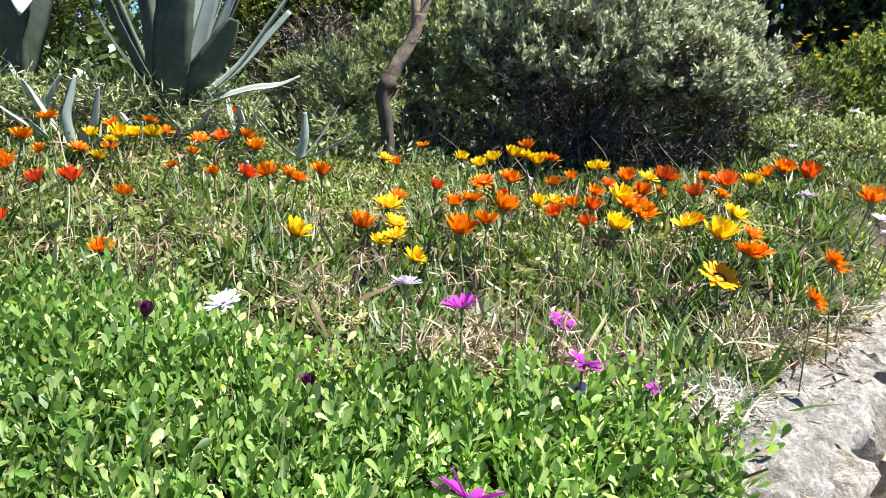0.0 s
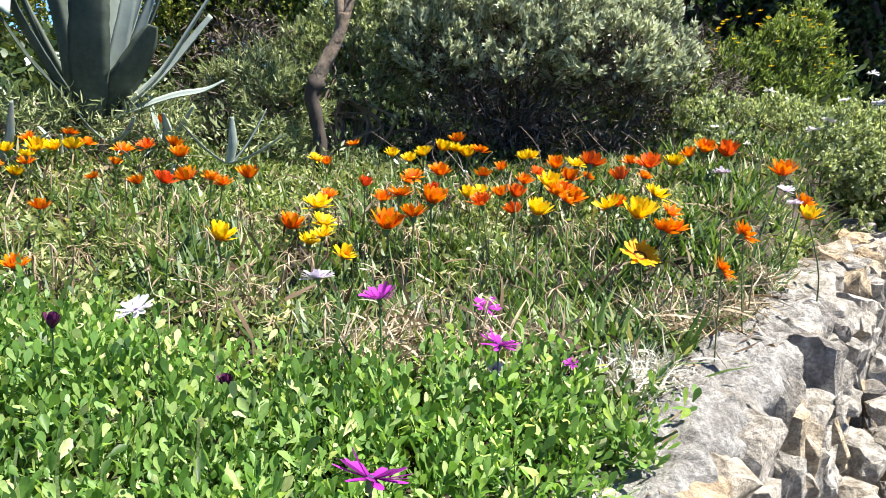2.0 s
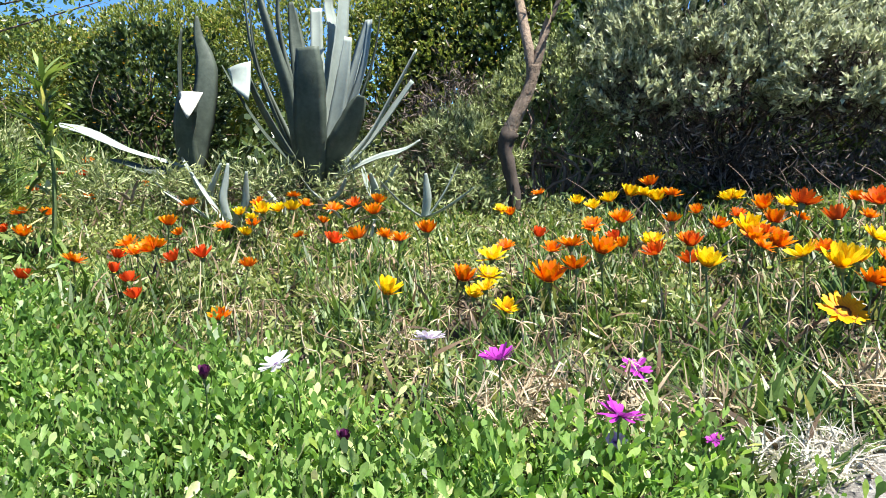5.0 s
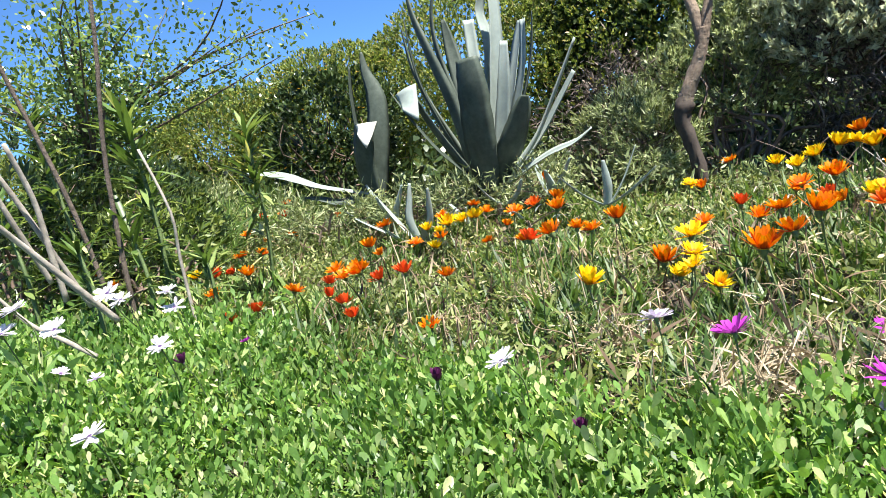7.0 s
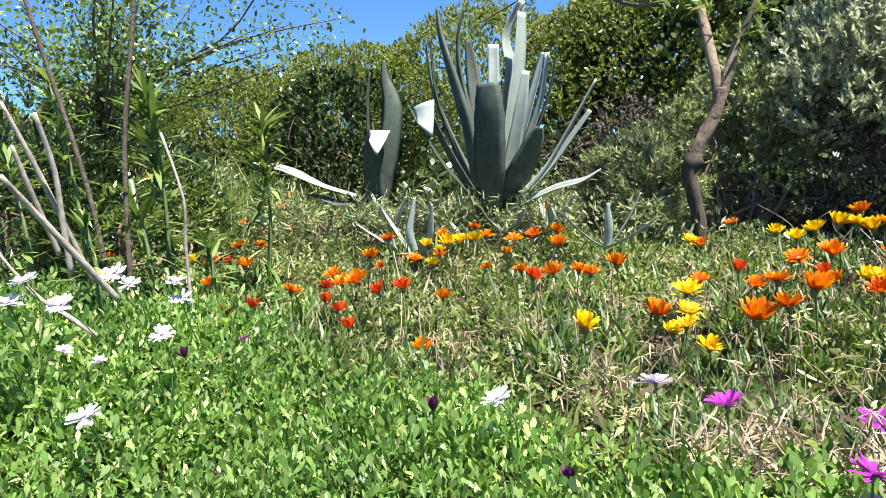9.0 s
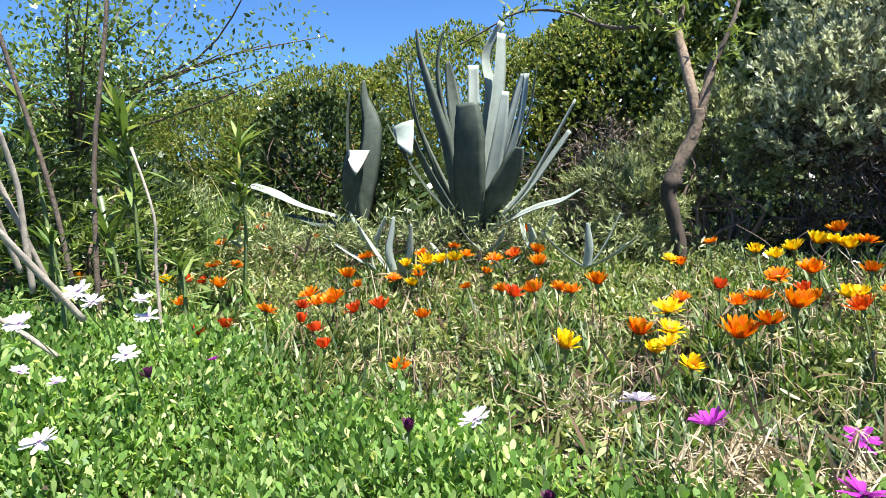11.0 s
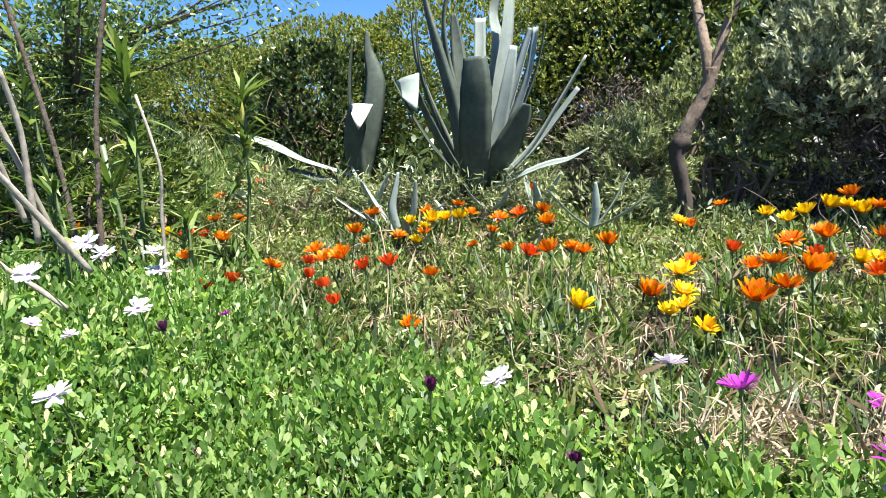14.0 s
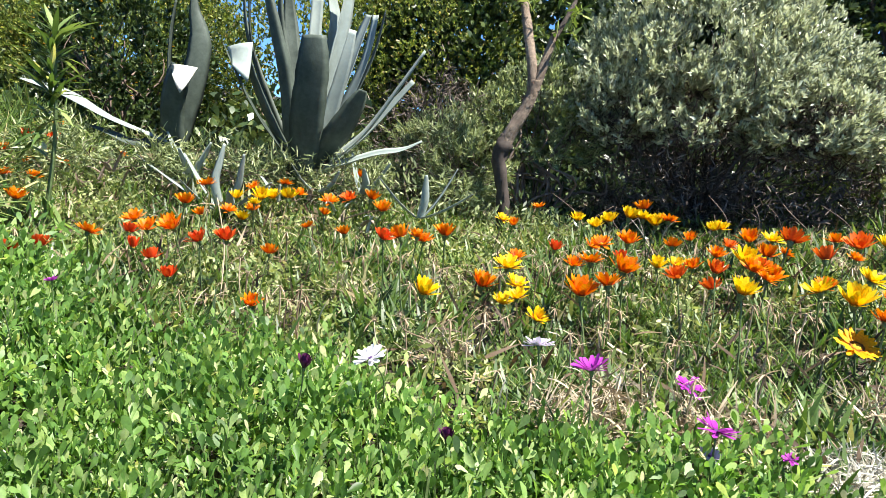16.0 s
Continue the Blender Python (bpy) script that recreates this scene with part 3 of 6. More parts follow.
    thing("dry_straw", mesh_from("dry_straw", *scatter(strip_shape(0.10, [0.7, 1.0, 0.7, 0.25], -0.5), at, random_ways(n, r, 0.45), random_ways(n, r, 0.6), r.uniform(0.02, 0.07, n))), STRAW, "bleached dry straw and old stalks among the leaves", "dry straw", kind="stuff")


build_bed_foliage()


def lumpy(d, seed, amount):
    return 1 + amount * np.array([noise.noise((v[0] * 2.2 + seed, v[1] * 2.2, v[2] * 2.2)) + 0.6 * noise.noise((v[0] * 5 + seed, v[1] * 5, v[2] * 5)) for v in d])


def crown_leaves(center, radii, clusters, per, shape, size, seed, lump=0.25, inner=0.55, floor=-1.0, outward=1.0, spread=0.03, bias=0.0, lobes=60, lobe=0.16):
    """Leaf clusters gathered in lobes over an uneven ellipsoid, with gaps between them, and thinner inside."""
    r = np.random.default_rng(seed)
    d = unit(r.normal(size=(lobes * 2, 3)) + [0, 0, bias])
    d = d[d[:, 2] > floor][:lobes]
    rad = lumpy(d, seed, lump) * (inner + (1 - inner) * r.random(len(d)) ** 0.4) * 0.95
    lc = np.asarray(center) + d * rad[:, None] * np.asarray(radii)
    pick = r.integers(0, len(lc), clusters)
    dd = unit(r.normal(size=(clusters, 3)) * 0.75 + d[pick] * 0.9)
    c = lc[pick] + dd * (lobe * r.uniform(0.6, 1.35, len(lc))[pick] * r.random(clusters) ** 0.5)[:, None]
    n = len(c) * per
    cc = np.repeat(c, per, 0) + r.normal(0, spread, (n, 3))
    along = unit(np.repeat(dd, per, 0) * outward + random_ways(n, r, 0.35))
    return scatter(shape, cc, along, random_ways(n, r, 0.8), r.uniform(size * 0.6, size * 1.25, n)), c


def branch_runs(root, targets, r0, seed, sag=0.1):
    r = np.random.default_rng(seed)
    runs = []
    for i, t in enumerate(targets):
        a, b = np.asarray(root, float) + r.normal(0, 0.03, 3) * [1, 1, 0], np.asarray(t, float)
        m1 = a + (b - a) * 0.35 + r.normal(0, sag, 3) * [1, 1, 0.4] + [0, 0, 0.08]
        m2 = a + (b - a) * 0.7 + r.normal(0, sag, 3) * [1, 1, 0.4]
        w = r0 * r.uniform(0.6, 1.1)
        runs.append(tube([a, m1, m2, b], [w, w * 0.7, w * 0.45, w * 0.15], 5, 0.25, seed + i))
    return runs


def shrub(name, root, center, radii, clusters, per, shape, size, material, label, category="shrub", seed=1, branches=24, wood=TWIG, thick=0.012, **more):
    ob = base(name, root[0], root[1], root[2], label, category)
    off = -np.asarray(root)
    (co, f), c = crown_leaves(np.asarray(center) + off, radii, clusters, per, shape, size, seed, **more)
    tagged(part("crown", mesh_from("crown", co, f), material, ob), kind="stuff")
    if branches:
        r = np.random.default_rng(seed + 50)
        pick = c[r.integers(0, len(c), branches)]
        for run in (branch_runs((0, 0, -0.05), pick, thick, seed),):
            tagged(part("branchwork", tube_mesh("branchwork", run), wood, ob, "bare brown branches inside"), kind="stuff")
    return ob


def tufted_crown(center, radii, tufts, per, shape, size, seed, lump=0.2, floor=-0.6, gaps=-0.1, gap_size=4.5, depth=0.22, rise=0.6, flat=0.0):
    """Shoot tips over an uneven crown: each ends in a small rosette of leaves, with dark gaps between the sprays. flat: how far the blades face outwards."""
    r = np.random.default_rng(seed)
    d = unit(r.normal(size=(tufts * 3, 3)))
    d = d[d[:, 2] > floor]
    at = np.asarray(center) + d * (lumpy(d, seed, lump) * (1 - depth * r.random(len(d)) ** 1.6))[:, None] * np.asarray(radii)
    hole = np.array([noise.noise((p[0] * gap_size + seed, p[1] * gap_size, p[2] * gap_size)) + 0.5 * noise.noise((p[0] * gap_size * 2.3, p[1] * gap_size * 2.3 + seed, p[2] * gap_size * 2.3)) for p in at])
    keep = hole > gaps + 0.12 * r.normal(size=len(at))
    at, d, hole = at[keep][:tufts], d[keep][:tufts], hole[keep][:tufts]
    at = at + d * (0.05 * np.clip(hole, -0.4, 0.8))[:, None]
    axis = unit(unit(d / np.asarray(radii)) + [0, 0, rise] + r.normal(0, 0.28, d.shape))
    n = len(at) * per
    ax = np.repeat(axis, per, 0)
    ring = unit(np.cross(ax, unit(r.normal(size=(n, 3)))))
    spread = r.uniform(0.15, 1.15, (n, 1))
    along = ax * np.cos(spread) + ring * np.sin(spread)
    up = unit(ax * (1 - flat) + np.repeat(unit(d / np.asarray(radii)), per, 0) * flat + r.normal(0, 0.25, (n, 3)))
    foot = np.repeat(at, per, 0) - ax * size * r.uniform(0, 1.2, (n, 1))
    return scatter(shape, foot, along, up, r.uniform(size * 0.6, size * 1.25, n)), at


def tufted_shrub(name, root, crowns, shape, size, material, label, category="shrub", seed=1, branches=24, wood=TWIG, thick=0.012, **more):
    """A shrub of one or more crowns (centre, radii, tufts, leaves each), with the branches that carry them."""
    ob = base(name, root[0], root[1], root[2], label, category)
    tips = []
    for i, (center, radii, tufts, per) in enumerate(crowns):
        (co, f), c = tufted_crown(np.asarray(center) - np.asarray(root), radii, tufts, per, shape, size, seed + 7 * i, **more)
        tagged(part("crown", mesh_from("crown", co, f), material, ob), kind="stuff")
        tips.append(c)
    tips = np.concatenate(tips)
    r = np.random.default_rng(seed + 50)
    tagged(part("branchwork", tube_mesh("branchwork", branch_runs((0, 0, -0.05), tips[r.integers(0, len(tips), branches)] * 0.96, thick, seed)), wood, ob, "bare brown branches inside"), kind="stuff")
    return ob


SMALL = strip_shape(0.32, [0.3, 1.0, 0.12], 0.08)
ROUND = strip_shape(0.60, [0.35, 1.0, 0.25], 0.10)
NARROW = strip_shape(0.15, [0.5, 1.0, 0.08], -0.12)


def ground_at(x, y, lift=0.0):
    return (x, y, float(soil(x, y)) + lift)


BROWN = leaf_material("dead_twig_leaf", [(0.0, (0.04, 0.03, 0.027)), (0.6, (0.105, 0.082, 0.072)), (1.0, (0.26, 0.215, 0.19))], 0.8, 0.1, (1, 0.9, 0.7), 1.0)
# grey-green shrub in the middle of the bank, bare and twiggy below
OVATE = leaf_shape(0.36, [0.3, 1.0, 0.75, 0.1], 0.2, 0.12)
big = tufted_shrub("grey_green_shrub", ground_at(0.85, 4.05), [((0.82, 4.12, 1.98), (0.78, 0.66, 0.52), 2700, 12), ((0.24, 4.0, 1.84), (0.36, 0.40, 0.38), 800, 12), ((1.36, 3.86, 1.76), (0.40, 0.38, 0.40), 1150, 12), ((0.72, 4.05, 2.50), (0.62, 0.5, 0.45), 1100, 12), ((0.50, 3.72, 1.98), (0.26, 0.22, 0.22), 330, 12), ((1.0, 3.65, 1.90), (0.24, 0.2, 0.22), 330, 12), ((0.72, 3.58, 1.70), (0.30, 0.18, 0.24), 360, 12), ((0.36, 3.66, 1.66), (0.24, 0.18, 0.24), 280, 12), ((1.22, 3.52, 1.70), (0.28, 0.18, 0.22), 360, 12), ((1.62, 3.66, 1.62), (0.22, 0.22, 0.26), 320, 12)], OVATE, 0.034, OLIVE, "large rounded grey-green shrub, bare and twiggy below", seed=21, branches=60, thick=0.009, wood=SHADED_WOOD, lump=0.24, floor=-0.58, gaps=0.06, gap_size=4.6, depth=0.25, rise=1.0)
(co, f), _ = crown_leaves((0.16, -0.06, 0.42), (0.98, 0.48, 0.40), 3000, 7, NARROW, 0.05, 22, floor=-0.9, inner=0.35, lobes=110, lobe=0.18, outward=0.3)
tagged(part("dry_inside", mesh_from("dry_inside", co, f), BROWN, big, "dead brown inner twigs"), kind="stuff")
# green mass beside it, with yellow heads
tufted_shrub("yellow_flowered_shrub", ground_at(2.5, 4.7), [((3.02, 4.75, 2.06), (0.17, 0.18, 0.20), 260, 8), ((2.84, 4.75, 1.92), (0.20, 0.2, 0.20), 340, 8), ((3.08, 4.72, 1.76), (0.20, 0.2, 0.22), 340, 8), ((2.62, 4.72, 1.78), (0.20, 0.2, 0.18), 320, 8), ((2.82, 4.62, 1.58), (0.24, 0.22, 0.24), 480, 8), ((2.46, 4.66, 1.60), (0.22, 0.22, 0.20), 380, 8), ((2.40, 4.68, 1.76), (0.20, 0.2, 0.18), 300, 8), ((2.18, 4.62, 1.60), (0.20, 0.2, 0.18), 300, 8), ((3.06, 4.62, 1.44), (0.24, 0.22, 0.26), 480, 8), ((2.58, 4.55, 1.40), (0.26, 0.24, 0.24), 520, 8), ((2.26, 4.56, 1.42), (0.24, 0.24, 0.22), 460, 8), ((2.02, 4.50, 1.32), (0.26, 0.26, 0.26), 520, 8), ((1.78, 4.35, 1.24), (0.24, 0.24, 0.24), 460, 8)], SMALL, 0.034, GREENBUSH, "bright green shrub with small yellow flower heads", seed=31, branches=40, lump=0.4, gaps=-0.05, gap_size=6.5, depth=0.45, rise=1.1)
tufted_shrub("green_undershrub", ground_at(1.72, 4.0), [((1.72, 4.0, 1.30), (0.34, 0.3, 0.34), 700, 8)], SMALL, 0.036, GREENBUSH, "low bright green shrub beside the grey shrub", seed=33, branches=10)
tufted_shrub("white_daisy_bush", ground_at(2.5, 3.95), [((2.25, 3.70, 1.24), (0.70, 0.60, 0.28), 3800, 8), ((2.95, 3.55, 1.22), (0.62, 0.6, 0.36), 3600, 8), ((2.72, 3.3, 0.98), (0.42, 0.36, 0.34), 1900, 8)], ROUND, 0.021, DAISYBUSH, "low grey-green daisy bush with white flowers by the wall", seed=35, floor=-0.5, branches=30, thick=0.006, gaps=0.04, gap_size=6.0, lump=0.32, depth=0.34, rise=1.1)
# dark growth behind
DT = "dark glossy-leaved tree standing behind the bank"
for i, (dx, dy, dz, rx, ry, rz, num) in enumerate([(-0.6, 6.3, 2.05, 1.3, 0.9, 1.35, 2600), (1.2, 6.6, 2.2, 1.5, 0.9, 1.6, 2400), (3.2, 6.9, 2.2, 1.5, 0.9, 2.1, 3600), (5.2, 6.6, 2.0, 1.6, 0.9, 2.4, 3600), (7.4, 5.6, 2.2, 2.0, 1.2, 2.4, 2000), (4.0, 9.2, 3.4, 3.0, 1.2, 2.8, 1500), (0.4, 9.0, 3.2, 2.6, 1.0, 2.4, 1500), (8.5, 8.4, 3.4, 3.0, 1.4, 3.0, 1300), (5.8, 8.0, 2.2, 2.2, 1.0, 2.4, 2200), (6.5, 11.5, 3.2, 5.0, 1.2, 3.4, 2600)]):
    tufted_shrub("dark_tree", ground_at(dx, dy), [((dx, dy, dz), (rx, ry, rz), int(num * (1.9 if dy < 8 else 2.4)), 9)], ROUND, 0.056 if dy < 8 else 0.085, DARKBUSH, DT, "tree", seed=41 + i, wood=BARK, thick=0.04, branches=12, lump=0.14, gaps=-0.45 if dx > 2 else -0.25, gap_size=2.4, depth=0.30, rise=0.3, flat=0.55, floor=-0.85)
# added out of view: crowns that keep sun off the growth beyond the wall
HT = "unseen tall tree added so that its crown shades the ground beyond the wall"
for i, (dx, dy, dz, rx) in enumerate([(5.6, 6.6, 4.4, 2.2), (8.0, 6.0, 4.6, 2.2), (3.4, 7.2, 4.8, 2.0)]):
    tufted_shrub("tall_tree", ground_at(dx, dy), [((dx, dy, dz), (rx, 1.1, 0.9), 2400, 9)], ROUND, 0.11, DARKBUSH, HT, "tree", seed=141 + i, wood=BARK, thick=0.06, branches=14, lump=0.2, gaps=-0.4, gap_size=1.5, depth=0.5, floor=-1.0, flat=0.4)
# hedge on the skyline
for i, (hx, hy, hz, rx, rz) in enumerate([(-1.2, 6.15, 2.05, 1.2, 0.98), (-2.6, 6.1, 2.08, 1.3, 1.02), (-4.0, 5.9, 1.96, 1.3, 0.96), (-5.3, 5.6, 1.86, 1.2, 0.96), (-6.6, 5.0, 1.8, 1.2, 0.95), (-7.8, 4.0, 1.8, 1.2, 0.95), (-4.7, 6.5, 1.9, 1.2, 0.95), (-6.0, 6.1, 1.85, 1.2, 0.95)]):
    tufted_shrub("hedge_bush", ground_at(hx, hy), [((hx, hy, hz), (rx, 0.8, rz), 9000, 7)], strip_shape(0.5, [0.4, 1.0, 0.3], 0.1), 0.029, HEDGE, "sunlit yellow-green hedge bush on the skyline", "hedge", seed=51 + i, lump=0.06, branches=8, gaps=-0.5, gap_size=3.4, depth=0.16, rise=0.5, flat=0.6, floor=-0.8)
tufted_shrub("round_dark_shrub", ground_at(-3.0, 4.3), [((-2.92, 4.25, 1.82), (0.54, 0.5, 0.52), 1800, 9)], ROUND, 0.036, DARKBUSH, "rounded dark green shrub with small orange flowers", seed=61, lump=0.18, gaps=0.0, gap_size=5.0, depth=0.3, rise=0.6, floor=-0.9)


# ---- agaves ----
def agave_leaf(points, widths, thick=0.05, trough=0.25, face=(0, 0, 1), cut=False):
    """A thick tapering leaf: a hollow upper face and a rounded back along a run of points."""
    p = np.asarray(points, float)
    fine, wid = [], []
    for i in range(len(p) - 1):
        a, b, c, d = p[max(i - 1, 0)], p[i], p[i + 1], p[min(i + 2, len(p) - 1)]
        for s in np.linspace(0, 1, 6)[: 6 if i == len(p) - 2 else 5]:
            fine.append(0.5 * (2 * b + (c - a) * s + (2 * a - 5 * b + 4 * c - d) * s * s + (3 * b - a - 3 * c + d) * s ** 3))
            wid.append(widths[i] * (1 - s) + widths[i + 1] * s)
    fine = np.array(fine)
    t = unit(np.gradient(fine, axis=0))
    n = len(fine)
    rows = []
    up0 = np.asarray(face, float)
    for i in range(n):
        u = up0 - t[i] * np.dot(up0, t[i])
        u = u / np.linalg.norm(u)
        x = np.cross(t[i], u)
        w = wid[i] / 2
        th = thick * min(1, wid[i] / 0.12) * (1 - 0.6 * i / n)
        g = trough * w
        for k, (a, b) in enumerate(((-1, 0), (-0.55, -0.62 * g), (0, -g), (0.55, -0.62 * g), (1, 0), (0.6, -0.7 * th - 0.6 * g), (0, -th - g), (-0.6, -0.7 * th - 0.6 * g))):
            ripple = 1 + (0.03 * math.sin(i * 2.3) if abs(a) == 1 else 0)
            rows.append(fine[i] + x * w * a * ripple + u * b)
    k = 8
    f = np.array([(i * k + j, i * k + (j + 1) % k, (i + 1) * k + (j + 1) % k, (i + 1) * k + j) for i in range(n - 1) for j in range(k)])
    caps = np.array([list(range(k))[::-1], [(n - 1) * k + j for j in range(k)]])
    return mesh_from("leaf", np.array(rows), [f, caps])


# paler agave skin for young leaves, and for sunlight put into the lit ones
PALE_SUNLIT_LEAF = surface("waxy_sunlit_agave_skin", [(0.3, (0.23, 0.275, 0.245)), (0.7, (0.30, 0.35, 0.315))], 3, 25, 0.5, 30, 0.15, 0.003, grit=0.14)
# near-white stands in for full sun on the folded tip
SUNLIT_TIP = surface("sunlit_agave_tip", [(0.3, (0.40, 0.41, 0.36)), (0.7, (0.50, 0.50, 0.45))], 8, 60, 0.6, bump_strength=0.1)


def leaf(ob, tip, width, blunt=0.0, lean_out=0.35, arch=0.0, root=0.09, thick=0.012, trough=0.85, material=None, low=0.0, face=None):
    """One leaf of an agave from its heart to the tip, given from the plant's base; blunt: breadth left at a cut or bent tip."""
    tip = np.asarray(tip, float)
    out = np.array([tip[0], tip[1], 0.0])
    flat = max(1e-3, np.linalg.norm(out))
    out = out / flat
    a = out * min(root, flat) + np.array([0, 0, low])
    b = tip
    r = random.Random(f"{tip}")
    side = np.array([-out[1], out[0], 0]) * r.uniform(-0.11, 0.11) * np.linalg.norm(tip) * (0 if blunt > 0.5 else 1)
    belly = out * flat * lean_out * 0.3 + np.array([0, 0, arch - 0.04])
    pts = [a, a + (b - a) * 0.25 + belly * 0.8 + side * 0.6, a + (b - a) * 0.5 + belly + side, a + (b - a) * 0.75 + belly * 0.6 + side * 0.5, b]
    ws = [width * 0.85, width * 0.98, width, width * 0.78, max(0.012, width * blunt)]
    rise = (tip[2]) / np.linalg.norm(tip)
    face = face if face else (-out * rise + np.array([0, 0, 1 - rise + 0.08]))
    return part("leaf", agave_leaf(pts, ws, thick, trough, face), material or AGAVE_SHADED, ob)


def blade(ob, points, widths, face, material=None, thick=0.014, trough=0.16):
    """One leaf of an agave, from its foot in the heart to its tip, hollow on the side that it turns to face."""
    first = Vector(points[0]) - (Vector(points[1]) - Vector(points[0])) * 0.45
    return part("leaf", agave_leaf([tuple(first), *points], [widths[0] * 0.8, *widths], thick, trough, face), material or AGAVE_SHADED, ob)


# lit leaves take the pale skin, shaded leaves the dark one
ag = base("agave", -1.25, 3.25, 1.24, "large grey-green agave with thick upright leaves, some cut short", "agave")
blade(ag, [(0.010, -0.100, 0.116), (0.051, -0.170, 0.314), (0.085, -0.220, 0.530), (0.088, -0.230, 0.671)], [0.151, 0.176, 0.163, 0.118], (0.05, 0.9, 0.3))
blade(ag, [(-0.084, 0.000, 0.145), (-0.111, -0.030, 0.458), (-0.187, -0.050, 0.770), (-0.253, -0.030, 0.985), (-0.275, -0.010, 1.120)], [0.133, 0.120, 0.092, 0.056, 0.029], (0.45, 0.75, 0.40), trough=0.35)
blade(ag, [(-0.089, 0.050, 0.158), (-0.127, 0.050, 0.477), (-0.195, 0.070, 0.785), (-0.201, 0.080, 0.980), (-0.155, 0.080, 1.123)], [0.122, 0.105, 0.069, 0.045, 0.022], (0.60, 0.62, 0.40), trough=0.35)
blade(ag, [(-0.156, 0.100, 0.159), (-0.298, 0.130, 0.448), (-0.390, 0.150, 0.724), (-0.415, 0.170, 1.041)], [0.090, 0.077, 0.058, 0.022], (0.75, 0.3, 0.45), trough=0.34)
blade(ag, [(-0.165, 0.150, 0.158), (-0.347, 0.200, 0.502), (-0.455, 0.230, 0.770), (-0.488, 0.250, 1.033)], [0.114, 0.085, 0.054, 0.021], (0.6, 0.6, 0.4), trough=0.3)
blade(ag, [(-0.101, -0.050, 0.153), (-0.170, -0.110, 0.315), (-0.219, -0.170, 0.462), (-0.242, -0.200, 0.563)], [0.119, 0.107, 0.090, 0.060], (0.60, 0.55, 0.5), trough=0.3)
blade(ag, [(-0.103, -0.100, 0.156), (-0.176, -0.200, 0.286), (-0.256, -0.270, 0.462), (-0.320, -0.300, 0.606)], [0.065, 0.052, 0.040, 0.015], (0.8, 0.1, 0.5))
blade(ag, [(-0.097, 0.200, 0.168), (-0.085, 0.250, 0.512), (-0.087, 0.270, 0.762), (-0.084, 0.280, 0.954)], [0.112, 0.087, 0.068, 0.063], (0.5, -0.8, 0.3), PALE_SUNLIT_LEAF, trough=0.34)
blade(ag, [(-0.032, 0.150, 0.167), (0.031, 0.170, 0.558), (0.051, 0.190, 0.797), (0.027, 0.200, 0.974), (0.126, 0.210, 1.142)], [0.114, 0.095, 0.076, 0.051, 0.036], (0.75, -0.55, 0.35), PALE_SUNLIT_LEAF, trough=0.34)
blade(ag, [(0.012, 0.100, 0.166), (0.080, 0.110, 0.550), (0.125, 0.130, 0.839), (0.141, 0.150, 1.070)], [0.108, 0.093, 0.079, 0.055], (0.8, -0.45, 0.3), PALE_SUNLIT_LEAF, trough=0.34)
blade(ag, [(0.051, 0.050, 0.151), (0.100, 0.030, 0.340), (0.163, 0.010, 0.564), (0.199, 0.010, 0.743)], [0.097, 0.081, 0.066, 0.038], (0.6, -0.7, 0.35), PALE_SUNLIT_LEAF, trough=0.34)
blade(ag, [(-0.057, 0.250, 0.149), (0.060, 0.300, 0.501), (0.137, 0.350, 0.774), (0.175, 0.370, 0.888)], [0.118, 0.102, 0.078, 0.052], (-0.5, -0.75, 0.45), PALE_SUNLIT_LEAF, trough=0.34)
blade(ag, [(0.049, 0.070, 0.142), (0.163, 0.050, 0.380), (0.257, 0.050, 0.614), (0.293, 0.070, 0.831)], [0.106, 0.081, 0.057, 0.043], (-0.4, -0.75, 0.5), PALE_SUNLIT_LEAF, trough=0.34)
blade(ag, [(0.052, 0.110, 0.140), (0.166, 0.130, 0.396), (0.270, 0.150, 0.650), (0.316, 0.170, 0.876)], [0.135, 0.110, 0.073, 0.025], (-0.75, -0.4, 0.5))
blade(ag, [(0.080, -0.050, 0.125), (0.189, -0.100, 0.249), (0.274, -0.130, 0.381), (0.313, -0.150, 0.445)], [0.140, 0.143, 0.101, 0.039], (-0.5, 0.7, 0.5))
blade(ag, [(0.150, -0.030, 0.121), (0.312, -0.090, 0.255), (0.472, -0.150, 0.457), (0.601, -0.190, 0.633)], [0.084, 0.068, 0.057, 0.039], (-0.7, -0.45, 0.6), PALE_SUNLIT_LEAF, trough=0.34)
blade(ag, [(0.135, 0.050, 0.118), (0.295, 0.050, 0.270), (0.419, 0.050, 0.416), (0.506, 0.050, 0.519)], [0.086, 0.075, 0.070, 0.056], (-0.6, -0.6, 0.6), PALE_SUNLIT_LEAF, trough=0.34)
blade(ag, [(0.220, -0.100, 0.102), (0.401, -0.200, 0.158), (0.544, -0.270, 0.184), (0.636, -0.300, 0.225)], [0.068, 0.057, 0.042, 0.021], (-0.5, -0.4, 0.8), PALE_SUNLIT_LEAF, trough=0.34)
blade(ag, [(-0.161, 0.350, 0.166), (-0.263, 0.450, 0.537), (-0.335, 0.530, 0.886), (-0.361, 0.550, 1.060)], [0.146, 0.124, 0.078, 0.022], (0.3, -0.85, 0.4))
ag2 = base("small_agave", -1.93, 3.12, 1.22, "smaller grey-green agave with a bent pale leaf tip", "agave")
